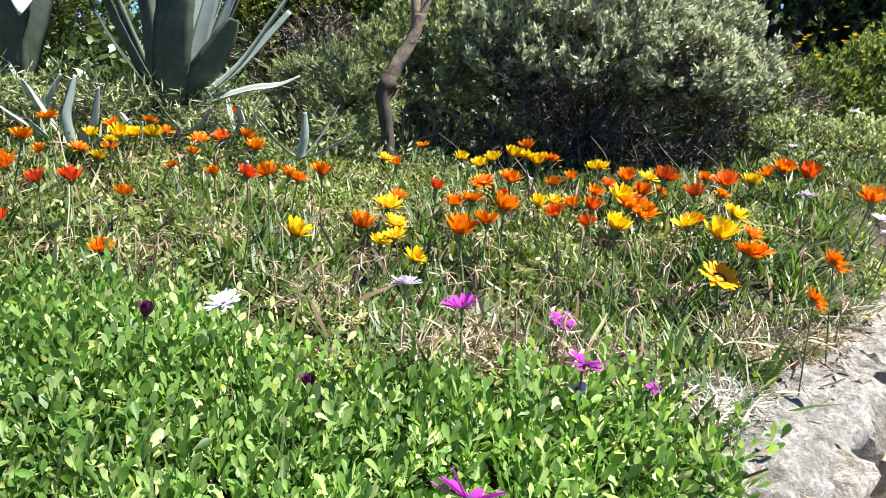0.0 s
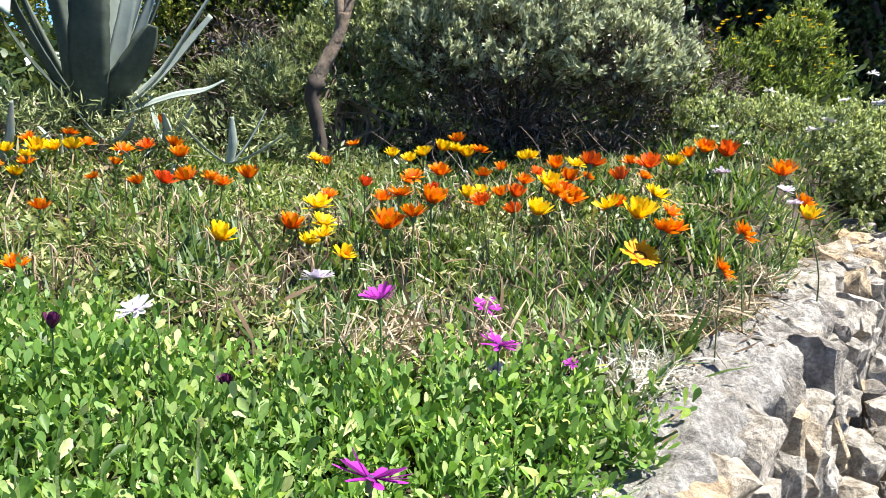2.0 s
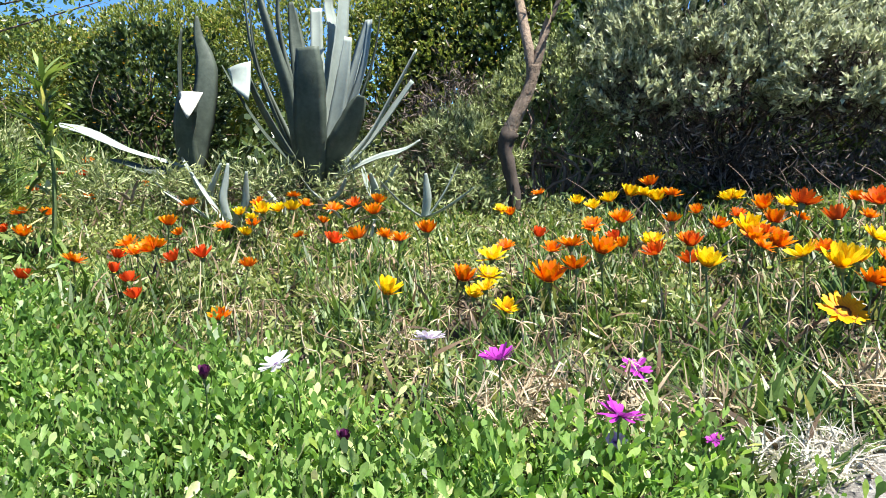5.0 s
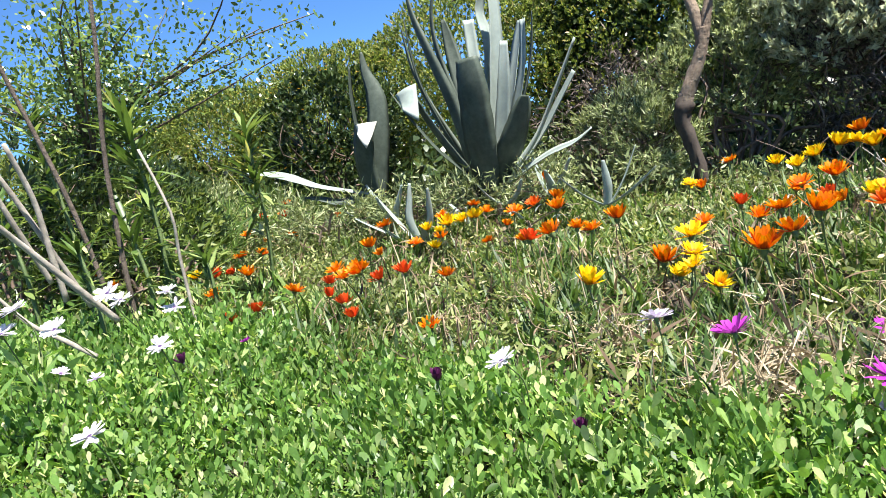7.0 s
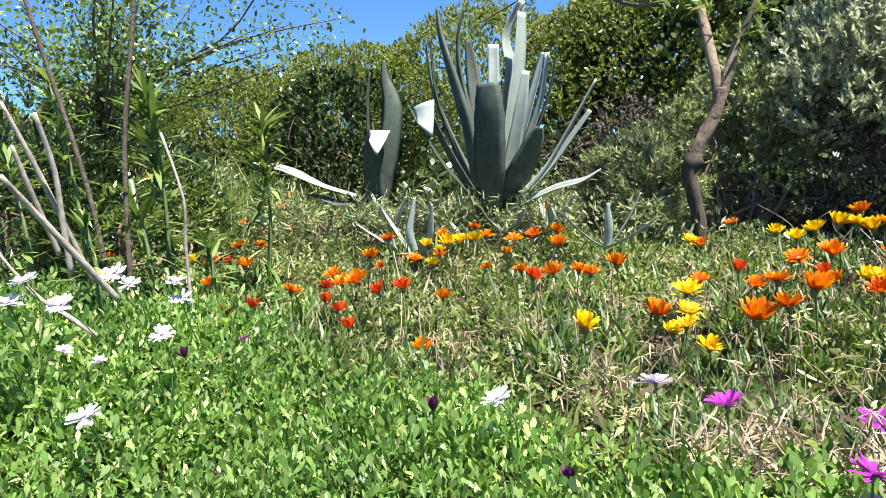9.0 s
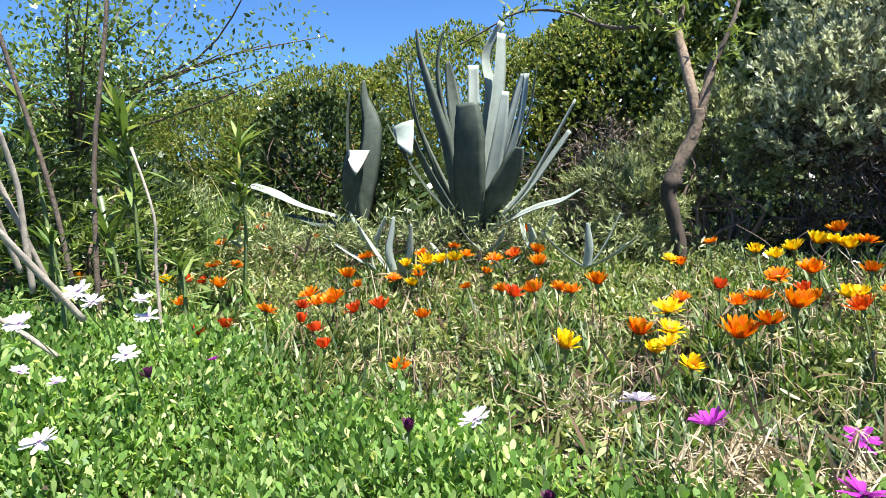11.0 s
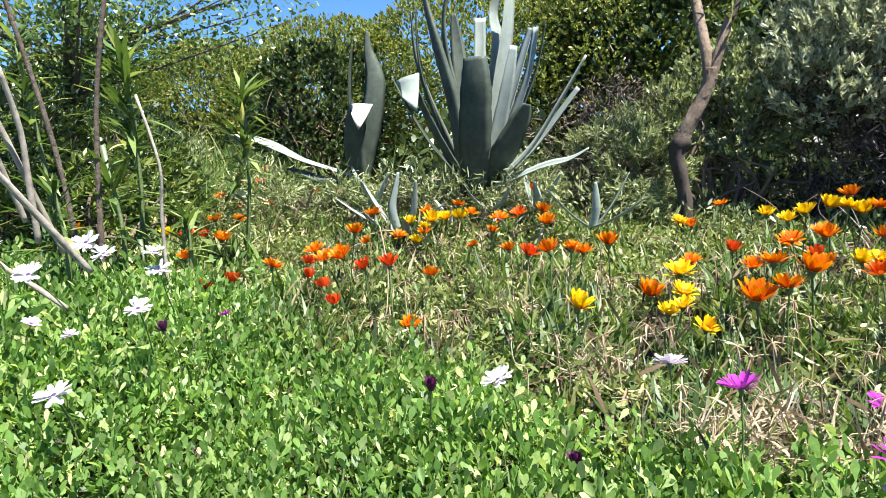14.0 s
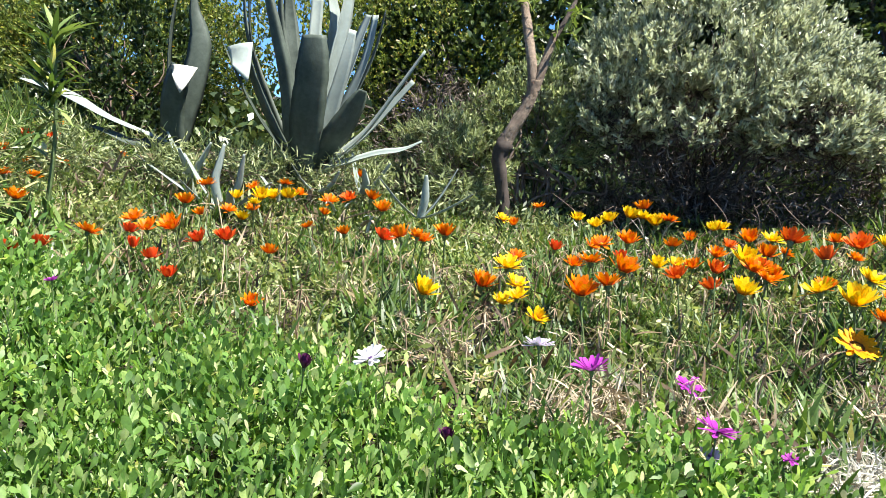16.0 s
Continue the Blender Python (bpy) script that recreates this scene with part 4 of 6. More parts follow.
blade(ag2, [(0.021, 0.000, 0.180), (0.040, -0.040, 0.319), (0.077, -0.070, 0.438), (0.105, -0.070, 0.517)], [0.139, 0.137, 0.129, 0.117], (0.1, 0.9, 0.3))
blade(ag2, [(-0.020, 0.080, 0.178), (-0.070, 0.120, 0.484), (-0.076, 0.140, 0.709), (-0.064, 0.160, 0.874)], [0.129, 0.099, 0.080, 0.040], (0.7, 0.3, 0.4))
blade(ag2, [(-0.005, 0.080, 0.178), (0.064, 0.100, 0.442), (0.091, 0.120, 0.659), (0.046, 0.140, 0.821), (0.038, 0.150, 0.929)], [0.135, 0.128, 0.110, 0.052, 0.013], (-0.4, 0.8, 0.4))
blade(ag2, [(-0.040, -0.050, 0.175), (-0.190, -0.175, 0.245), (-0.320, -0.240, 0.322), (-0.420, -0.265, 0.362), (-0.571, -0.300, 0.396)], [0.030, 0.040, 0.066, 0.058, 0.012], (0.3, -0.45, 0.85), PALE_SUNLIT_LEAF)
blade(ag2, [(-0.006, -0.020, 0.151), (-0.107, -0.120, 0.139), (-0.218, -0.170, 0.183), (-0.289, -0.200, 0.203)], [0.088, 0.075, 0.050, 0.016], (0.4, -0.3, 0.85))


def bent_tip(ob, corners, material):
    """A leaf end folded over, its outer side coloured pale as if sunlit: a thin bulging flap between four corners."""
    c = np.asarray(corners, float)
    k = 7
    u, v = np.meshgrid(np.linspace(0, 1, k), np.linspace(0, 1, k))
    u, v = u[..., None], v[..., None]
    flap = (c[0] * (1 - u) + c[1] * u) * (1 - v) + (c[3] * (1 - u) + c[2] * u) * v
    bulge = np.sin(np.pi * u) * 0.016 * (1 - 0.5 * v) + 0.03 * v * v
    front = (flap + bulge * [0, -1.0, 0.15]).reshape(-1, 3)
    back = front + [0, 0.007, 0.002]
    i = np.arange(k * k).reshape(k, k)
    f = np.stack([i[:-1, :-1], i[:-1, 1:], i[1:, 1:], i[1:, :-1]], -1).reshape(-1, 4)
    rim = np.concatenate([i[0], i[1:, -1], i[-1, -2::-1], i[-2:0:-1, 0]])
    edge = np.stack([rim, np.roll(rim, -1), np.roll(rim, -1) + k * k, rim + k * k], -1)
    part("bent_tip", mesh_from("bent_tip", np.concatenate([front, back]), [np.concatenate([f[:, ::-1], f + k * k, edge])]), material, ob, "folded-over leaf tip, coloured pale as if sunlit")


bent_tip(ag2, ((0.060, -0.090, 0.522), (0.193, -0.090, 0.512), (0.157, -0.150, 0.380), (0.099, -0.120, 0.466)), SUNLIT_TIP)
bent_tip(ag, ((-0.331, -0.240, 0.593), (-0.205, -0.240, 0.622), (-0.190, -0.280, 0.427), (-0.275, -0.270, 0.502)), PALE_SUNLIT_LEAF)


def pup(x, y, z, tips):
    ob = base("agave_pup", x, y, z + 0.07, "young blue-grey agave offset with narrow leaves", "agave", "agave offsets")
    for tip in tips:
        leaf(ob, (tip[0] * 1.5, tip[1] * 1.5, tip[2] * 0.9 + 0.02), 0.040, 0, 0.1, 0.03, 0.01, 0.006, 0.4, PALE_SUNLIT_LEAF)


pup(-1.456, 2.75, 1.02, [(-0.20, -0.04, 0.18), (-0.12, 0.0, 0.25), (0.02, -0.03, 0.31), (0.09, -0.05, 0.27), (0.18, -0.06, 0.15), (-0.08, -0.09, 0.13), (0.08, -0.11, 0.11)])
pup(-0.59, 2.90, 1.06, [(-0.12, -0.05, 0.17), (0.10, 0.03, 0.23), (0.02, -0.04, 0.19), (0.16, -0.04, 0.12)])
pup(-1.136, 3.10, 1.12, [(0.0, 0.0, 0.17), (0.08, -0.03, 0.10), (-0.08, -0.03, 0.12)])
pup(-0.95, 3.25, 1.12, [(0.1, -0.05, 0.16), (-0.05, 0.02, 0.2), (0.02, -0.08, 0.12)])
pup(-1.75, 3.0, 1.10, [(0.1, -0.05, 0.22), (-0.09, 0.02, 0.26), (0.02, -0.1, 0.18), (-0.16, -0.05, 0.14)])


# ---- trees, shoots and sticks ----
def forked_tree():
    """A short leaning trunk with a burl, two pruned limbs, and thin leafy branches that reach over the agave."""
    x, y, z = ground_at(-0.24, 3.32, -0.03)
    ob = base("forked_tree", x, y, z, "small tree with a forked leaning trunk and pruned limbs", "tree")

    def run(name, points, radii, sides, seed, material, label=""):
        return part(name, tube_mesh(name, [tube([np.subtract(p, (x, y, z)) for p in points], radii, sides, 0.5 if name == "stump" else 0.28, seed)]), material, ob, label)

    # the foot's darker wood carries the shade of the growth around it
    run("stump", [(-0.24, 3.32, 0.9), (-0.25, 3.31, 1.2), (-0.285, 3.30, 1.40), (-0.27, 3.30, 1.49), (-0.255, 3.30, 1.53)], [0.034, 0.030, 0.036, 0.042, 0.024], 10, 3, SHADED_WOOD, "knobbly foot of the trunk, darkened for shade")
    run("trunk", [(-0.275, 3.30, 1.45), (-0.235, 3.30, 1.56), (-0.175, 3.30, 1.67), (-0.150, 3.30, 1.75), (-0.145, 3.30, 1.80)], [0.028, 0.033, 0.030, 0.029, 0.026], 10, 4, PALEBARK)
    run("limb", [(-0.152, 3.30, 1.74), (-0.166, 3.31, 1.86), (-0.195, 3.34, 2.0), (-0.234, 3.40, 2.17), (-0.25, 3.42, 2.21)], [0.026, 0.024, 0.023, 0.021, 0.017], 9, 5, PALEBARK)
    run("limb", [(-0.146, 3.30, 1.74), (-0.118, 3.31, 1.86), (-0.09, 3.33, 1.96), (-0.075, 3.35, 2.03)], [0.023, 0.021, 0.019, 0.014], 9, 6, PALEBARK, "pruned limb with a cut end")
    boughs = [[(-0.24, 3.41, 2.18), (-0.36, 3.48, 2.24), (-0.545, 3.60, 2.284), (-0.70, 3.70, 2.36), (-0.827, 3.80, 2.45)], [(-0.827, 3.80, 2.45), (-1.0, 3.9, 2.52), (-1.225, 4.0, 2.565), (-1.42, 4.0, 2.50), (-1.632, 4.0, 2.426)], [(-0.24, 3.41, 2.18), (-0.38, 3.5, 2.36), (-0.62, 3.62, 2.55)], [(-0.24, 3.41, 2.18), (-0.20, 3.5, 2.4), (-0.22, 3.6, 2.75)], [(-0.075, 3.35, 2.0), (-0.02, 3.37, 2.12), (0.03, 3.4, 2.26), (0.10, 3.5, 2.6)]]
    for i, points in enumerate(boughs):
        run("branch", points, [0.013 - 0.005 * j / (len(points) - 1) - (0.004 if i == 1 else 0) for j in range(len(points))], 6, 20 + i, BARK, "thin dark branch")
    r = np.random.default_rng(33)
    at = []
    for i, points in enumerate(boughs):
        for k in range(len(points) - 1):
            a, b = np.array(points[k]), np.array(points[k + 1])
            for j in range(4 if i != 3 else 3):
                at.append(a + (b - a) * r.random() + r.normal(0, 0.055, 3) + [0, 0, 0.035])
    at = np.array(at)
    per = 16
    n = len(at) * per
    co, f = scatter(strip_shape(0.26, [0.3, 1.0, 0.7, 0.1], 0.1), np.repeat(at, per, 0) + r.normal(0, 0.022, (n, 3)) - [x, y, z], random_ways(n, r, 0.25), random_ways(n, r, 0.8), r.uniform(0.035, 0.07, n))
    tagged(part("leaves", mesh_from("leaves", co, f), GREENBUSH, ob, "sparse light green leaves on the thin branches"), kind="stuff")


forked_tree()


# ---- undergrowth on the bank ----
def scrub(name, label, x0, x1, y0, y1, count, shape, size, material, lift, seed, category="undergrowth", patch=2.0):
    r = np.random.default_rng(seed)
    x, y = r.uniform(x0, x1, count), r.uniform(y0, y1, count)
    h = np.array([noise.noise((a * patch, b * patch, seed)) for a, b in zip(x, y)])
    keep = in_bed(x, y, 0.1) & (h > -0.25)
    x, y, h = x[keep], y[keep], h[keep]
    n = len(x)
    at = np.stack([x, y, soil(x, y) + r.random(n) * lift * (0.6 + 1.2 * np.maximum(h, -0.2))], -1)
    thing(name, mesh_from(name, *scatter(shape, at, random_ways(n, r, 0.7), random_ways(n, r, 0.8), r.uniform(size * 0.6, size * 1.3, n))), material, label, category, kind="stuff")


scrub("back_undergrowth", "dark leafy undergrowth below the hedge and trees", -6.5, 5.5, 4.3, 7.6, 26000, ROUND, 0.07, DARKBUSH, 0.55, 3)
scrub("bank_scrub", "mixed grey-green scrub round the agaves", -1.75, 0.3, 3.15, 4.4, 7000, SMALL, 0.036, SAGE, 0.22, 4)
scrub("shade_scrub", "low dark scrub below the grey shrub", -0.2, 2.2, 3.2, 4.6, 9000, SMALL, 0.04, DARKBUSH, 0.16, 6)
scrub("bank_litter", "dry brown leaf litter under the shrubs", -3.2, 2.2, 2.9, 4.8, 7000, SMALL, 0.05, STRAW, 0.05, 8, "leaf litter")
scrub("side_scrub", "leafy green scrub on the far side of the bed", -4.6, -2.75, 1.5, 3.2, 12000, SMALL, 0.042, TREELEAF, 0.30, 9)
scrub("side_growth", "coarse weeds behind the white daisies", -2.6, -1.25, 0.2, 2.0, 6000, SMALL, 0.045, CARPET, 0.15, 10)
scrub("tall_grass", "tall pale grass on the sunny slope", -5.5, -2.6, 1.8, 4.8, 6000, strip_shape(0.03, BLADE, -0.2), 0.32, GRASS, 0.10, 12, "grass", 1.0)

tufted_shrub("rosemary_shrub", ground_at(-0.62, 3.6), [((-0.62, 3.62, 1.36), (0.30, 0.24, 0.30), 560, 10), ((-0.45, 3.5, 1.30), (0.22, 0.2, 0.22), 320, 10)], NARROW, 0.042, SAGE, "straggly grey-green shrub between agave and tree", seed=71, lump=0.3, branches=30, thick=0.005, gaps=-0.1)
tufted_shrub("light_green_shrub", ground_at(-0.12, 3.85), [((-0.10, 3.88, 1.62), (0.32, 0.26, 0.38), 1100, 9), ((-0.38, 3.85, 1.55), (0.2, 0.2, 0.26), 420, 9)], SMALL, 0.032, SAGE, "light green fine-leaved shrub behind the forked tree", seed=73, lump=0.25, gaps=-0.15, rise=0.8)
shrub("dry_brush", ground_at(-0.78, 3.85), (-0.74, 3.86, 1.50), (0.32, 0.22, 0.28), 560, 6, NARROW, 0.045, BROWN, "half-dry brushwood beside the agave", seed=75, lump=0.4, branches=46, thick=0.006)
# left side of the bed
SIDE = "loose green shrub at the side of the bed"
for i, (sx, sy, sz, rx, rz, num, mat) in enumerate([(-4.1, 3.7, 1.35, 0.45, 0.35, 1000, SAGE), (-2.45, 2.0, 1.34, 0.32, 0.34, 600, GREENBUSH), (-2.75, 1.6, 1.45, 0.5, 0.5, 900, DARKBUSH), (-3.4, 2.6, 1.45, 0.7, 0.5, 1500, DARKBUSH), (-4.2, 1.9, 1.6, 0.8, 0.6, 1500, DARKBUSH), (-4.6, 3.3, 1.5, 0.8, 0.55, 1500, GREENBUSH)]):
    tufted_shrub("side_shrub", ground_at(sx, sy), [((sx, sy, sz), (rx, 0.45, rz), num, 8)], SMALL, 0.042, mat, SIDE, seed=81 + i, lump=0.3, gaps=-0.1, branches=20, floor=-0.8)


def small_leaved_tree():
    """Thin tree whose sparse twigs stand against the sky."""
    x, y, z = ground_at(-2.75, 2.05, -0.05)
    ob = base("small_leaved_tree", x, y, z, "thin tree with sparse small dark leaves against the sky", "tree")
    r = np.random.default_rng(91)
    part("trunk", tube_mesh("trunk", [tube([(0, 0, 0), (0.05, 0, 0.35), (0.02, 0.02, 0.75), (0.1, 0.05, 1.25)], [0.04, 0.034, 0.028, 0.016], 8, 0.2, 1)]), BARK, ob)
    ends, runs = [], []
    for i in range(34):
        s = r.uniform(0.3, 1.0)
        a = np.array([0.05, 0.02, 0.35 + 0.8 * s])
        d = np.array([r.uniform(-0.6, 1.15), r.uniform(-0.6, 0.6), r.uniform(0.1, 0.75)])
        b = a + d * r.uniform(0.6, 1.0)
        m = (a + b) / 2 + r.normal(0, 0.06, 3)
        runs.append(tube([a, m, b], [0.007, 0.005, 0.002], 5, 0.2, i))
        for q in np.linspace(0.25, 1, 9):
            ends.append(a + (b - a) * q + r.normal(0, 0.07, 3))
    for run in runs:
        part("limb", tube_mesh("limb", [run]), BARK, ob)
    ends = np.array(ends)
    per = 30
    n = len(ends) * per
    at = np.repeat(ends, per, 0) + r.normal(0, 0.055, (n, 3))
    tagged(part("crown", mesh_from("crown", *scatter(ROUND, at, random_ways(n, r, 0.2), random_ways(n, r, 0.6), r.uniform(0.015, 0.029, n))), TREELEAF, ob), kind="stuff")


small_leaved_tree()


def shoot(x, y, z, top, leaves, size, seed, label):
    """An upright oleander shoot with whorls of long leaves crowded at the top."""
    ob = base("oleander_shoot", x, y, z, label, "oleander", "oleander shoots")
    r = np.random.default_rng(seed)
    top = np.asarray(top, float)
    part("stem", tube_mesh("stem", [tube([(0, 0, -0.02), top * 0.5 + [0.02, 0.01, 0], top], [0.009, 0.007, 0.004], 6, 0.1, seed)]), STEM, ob)
    for i in range(int(leaves * 1.4)):
        t = r.random() ** 0.5
        p = top * (0.15 + 0.85 * t)
        a = i * 2.4 + r.normal(0, 0.2)
        lift = r.uniform(-0.2, 0.7) + 1.1 * (t - 0.55)
        d = Vector((math.cos(a) * math.cos(lift), math.sin(a) * math.cos(lift), math.sin(lift)))
        fx = d.cross(Vector((0, 0, 1))).normalized()
        fz = fx.cross(d)
        me = OLEANDER_LEAF[i % 3]
        lf = part("leaf", me, OLEANDER, ob)
        lf.matrix_local = Matrix.Translation(p) @ Matrix((fx, d, fz)).transposed().to_4x4() @ Matrix.Scale(size * r.uniform(0.55, 1.0), 4)


OLEANDER = leaf_material("oleander_leaf", [(0.0, (0.047, 0.088, 0.022)), (0.6, (0.101, 0.169, 0.047)), (0.93, (0.257, 0.331, 0.121)), (1.0, (0.675, 0.634, 0.297))], 0.4, 0.28, single=True)
OLEANDER_LEAF = []
for c in (-0.4, -0.2, 0.0):
    me = mesh_from("leaf", *leaf_shape(0.135, [0.3, 0.9, 1.0, 0.7, 0.06], 0.3, c))
    me.materials.append(OLEANDER)
    OLEANDER_LEAF.append(me)
OLE = "upright green oleander shoot with long narrow leaves"
shoot(*ground_at(-1.62, 1.42), (0.02, 0.0, 0.74), 70, 0.17, 1, OLE)
shoot(*ground_at(-1.72, 1.98), (0.06, 0.0, 0.72), 70, 0.17, 2, OLE)
shoot(*ground_at(-1.55, 1.30), (-0.05, 0.03, 0.40), 34, 0.15, 3, OLE)
shoot(*ground_at(-1.42, 1.38), (0.02, 0.03, 0.30), 26, 0.13, 4, OLE)
shoot(*ground_at(-2.1, 1.5), (-0.1, 0.0, 0.85), 60, 0.17, 5, OLE)
shoot(*ground_at(-1.95, 1.2), (-0.08, 0.02, 0.5), 40, 0.16, 6, OLE)
shoot(*ground_at(-1.85, 1.62), (0.0, 0.02, 0.55), 44, 0.16, 7, OLE)
shoot(*ground_at(-1.55, 1.12), (-0.02, 0.02, 0.34), 30, 0.14, 8, OLE)


def stick(points, radii, material, name, label, seed):
    p = np.asarray(points, float)
    ob = thing(name, tube_mesh(name, [tube(p - p[0], radii, 7, 0.15, seed)]), material, label, "branch")
    ob.location = p[0]
    return ob


DRY = "bare bleached grey stick standing among the weeds"
stick([(-1.321, 0.919, 1.293), (-1.308, 0.905, 1.406), (-1.294, 0.889, 1.532), (-1.274, 0.847, 1.650)], [0.007, 0.007, 0.006, 0.005], DEADWOOD, "dry_stick", DRY, 1)
stick([(-1.251, 0.983, 1.223), (-1.259, 0.915, 1.315), (-1.268, 0.839, 1.417), (-1.252, 0.749, 1.518)], [0.008, 0.008, 0.007, 0.006], DEADWOOD, "dry_stick", DRY, 2)
stick([(-1.323, 0.898, 1.341), (-1.319, 0.871, 1.415), (-1.314, 0.841, 1.497), (-1.305, 0.810, 1.583)], [0.006, 0.006, 0.006, 0.004], DEADWOOD, "dry_stick", DRY, 3)
stick([(-1.323, 0.975, 1.264), (-1.330, 0.927, 1.398), (-1.338, 0.874, 1.547), (-1.336, 0.816, 1.678)], [0.006, 0.006, 0.006, 0.004], DEADWOOD, "dry_stick", DRY, 4)
stick([(-1.096, 0.810, 1.187), (-1.134, 0.778, 1.233), (-1.176, 0.742, 1.284), (-1.228, 0.708, 1.377)], [0.005, 0.005, 0.004, 0.003], DEADWOOD, "dry_stick", DRY, 9)
stick([(-1.62, 1.24, 1.10), (-1.63, 1.20, 1.50), (-1.65, 1.10, 1.98), (-1.68, 1.05, 2.4)], [0.008, 0.007, 0.006, 0.004], BARK, "thin_stem", "thin grey-brown bare stem", 6)
stick([(-1.59, 1.27, 1.08), (-1.56, 1.28, 1.6), (-1.49, 1.305, 2.0), (-1.44, 1.33, 2.5)], [0.008, 0.007, 0.006, 0.004], BARK, "thin_stem", "thin dark brown bare stem", 7)
stick([(-1.345, 1.275, 1.10), (-1.345, 1.275, 1.32), (-1.32, 1.26, 1.45), (-1.365, 1.245, 1.63)], [0.005, 0.005, 0.004, 0.004], DEADWOOD, "curved_twig", "pale curved leafless twig", 8)


# ---- small growth on the shrubs ----
def flower_dots(name, label, center, radii, count, size, material, seed, low=-0.3, front=True):
    r = np.random.default_rng(seed)
    d = random_ways(count * 2, r)
    d = d[(d[:, 2] > low) & ((d[:, 1] < 0.3) | (d[:, 2] > 0.6))][:count]
    at = np.asarray(center) + d * np.asarray(radii) * lumpy(d, seed, 0.2)[:, None] * 1.02
    per = 6
    n = len(at) * per
    a = np.tile(np.arange(per) * 2 * math.pi / per, len(at))
    along = np.stack([np.cos(a), np.sin(a), np.full(n, 0.5)], -1)
    thing(name, mesh_from(name, *scatter(strip_shape(0.6, [0.5, 1, 0.6]), np.repeat(at, per, 0), along, np.tile([0.0, 0, 1], (n, 1)), size)), material, label, "flowers", kind="stuff")


DOT_YELLOW = leaf_material("small_yellow_petal", [(0.0, (0.55, 0.35, 0.01)), (1.0, (0.75, 0.55, 0.05))], 0.6, 0.2)
DOT_ORANGE = leaf_material("small_orange_petal", [(0.0, (0.5, 0.22, 0.02)), (1.0, (0.72, 0.45, 0.05))], 0.6, 0.2)
flower_dots("yellow_heads", "small yellow flower heads on the green shrub", (2.70, 4.7, 1.66), (0.45, 0.40, 0.50), 70, 0.02, DOT_YELLOW, 31, 0.1)
flower_dots("orange_heads", "small orange flower heads on the dark shrub", (-2.98, 4.25, 1.88), (0.52, 0.5, 0.55), 60, 0.012, DOT_ORANGE, 61, -0.9)


# twigs under the grey shrub
def bare_twigs():
    r = np.random.default_rng(17)
    for i in range(30):
        x, y = r.uniform(0.0, 1.6), r.uniform(3.2, 3.5)
        z = float(soil(x, y))
        d = np.array([r.normal(0, 0.12), r.normal(-0.02, 0.06), r.uniform(0.08, 0.32)])
        stick([(x, y, z), (x + d[0] * 0.5 + r.normal(0, 0.03), y + d[1] * 0.5, z + d[2] * 0.6), (x + d[0], y + d[1], z + d[2])], [0.003, 0.0025, 0.0015], DEADWOOD if i % 5 == 0 else TWIG, "bare_twig", "thin leafless twig under the grey shrub", i)


bare_twigs()


# spent gazania heads: tan strands hanging from a stalk
def spent_head(r):
    ob = base("spent_gazania", 0, 0, 0, "withered tan gazania head with hanging dry strands", "dry flower", "spent gazanias")
    h = r.uniform(0.10, 0.16)
    part("stem", tube_mesh("stem", [tube([(0, 0, 0), (0.01, 0.005, h * 0.6), (0.015, 0, h)], [0.002, 0.002, 0.0018], 5, 0, 1)]), STRAW_ONE, ob)
    k = int(r.integers(9, 13))
    for i in range(k):
        a = 2 * math.pi * i / k + r.normal(0, 0.25)
        lift = r.uniform(-0.8, 0.7)
        d = Vector((math.cos(a) * math.cos(lift), math.sin(a) * math.cos(lift), math.sin(lift)))
        fx = d.cross(Vector((0, 0, 1))).normalized()
        m = Matrix.Translation((0.015, 0, h)) @ Matrix((fx, d, fx.cross(d))).transposed().to_4x4() @ Matrix.Scale(r.uniform(0.018, 0.04), 4)
        part("strand", STRAND, STRAW_ONE, ob).matrix_local = m
    return ob


STRAW_ONE = leaf_material("dry_strand", [(0.0, (0.14, 0.095, 0.06)), (0.5, (0.33, 0.25, 0.165)), (1.0, (0.58, 0.49, 0.37))], 0.7, 0.2, (1, 0.9, 0.7), 1.0, single=True)
STRAND = mesh_from("strand", *strip_shape(0.10, [0.7, 1.0, 0.8, 0.15], -0.35))
STRAND.materials.append(STRAW_ONE)


def spent_heads():
    r = np.random.default_rng(23)
    first = [spent_head(r) for _ in range(4)]
    k = 0
    while k < 150:
        x, y = r.uniform(-1.6, 1.35), r.uniform(1.12, 2.5)
        if not in_bed(x, y, 0.08) or y < edge_of_carpet(x) - 0.03 or r.random() > (1.0 if x > -0.4 else 0.5):
            continue
        m = Matrix.Translation(ground_at(x, y)) @ Matrix.Rotation(r.uniform(0, 6.28), 4, "Z") @ Matrix.Scale(r.uniform(0.8, 1.2), 4)
        if k < 4:
            first[k].matrix_basis = m
        else:
            src = first[k % 4]
            copy_thing(src, m @ Matrix.Scale(1 / src.scale.x, 4))
        k += 1


spent_heads()


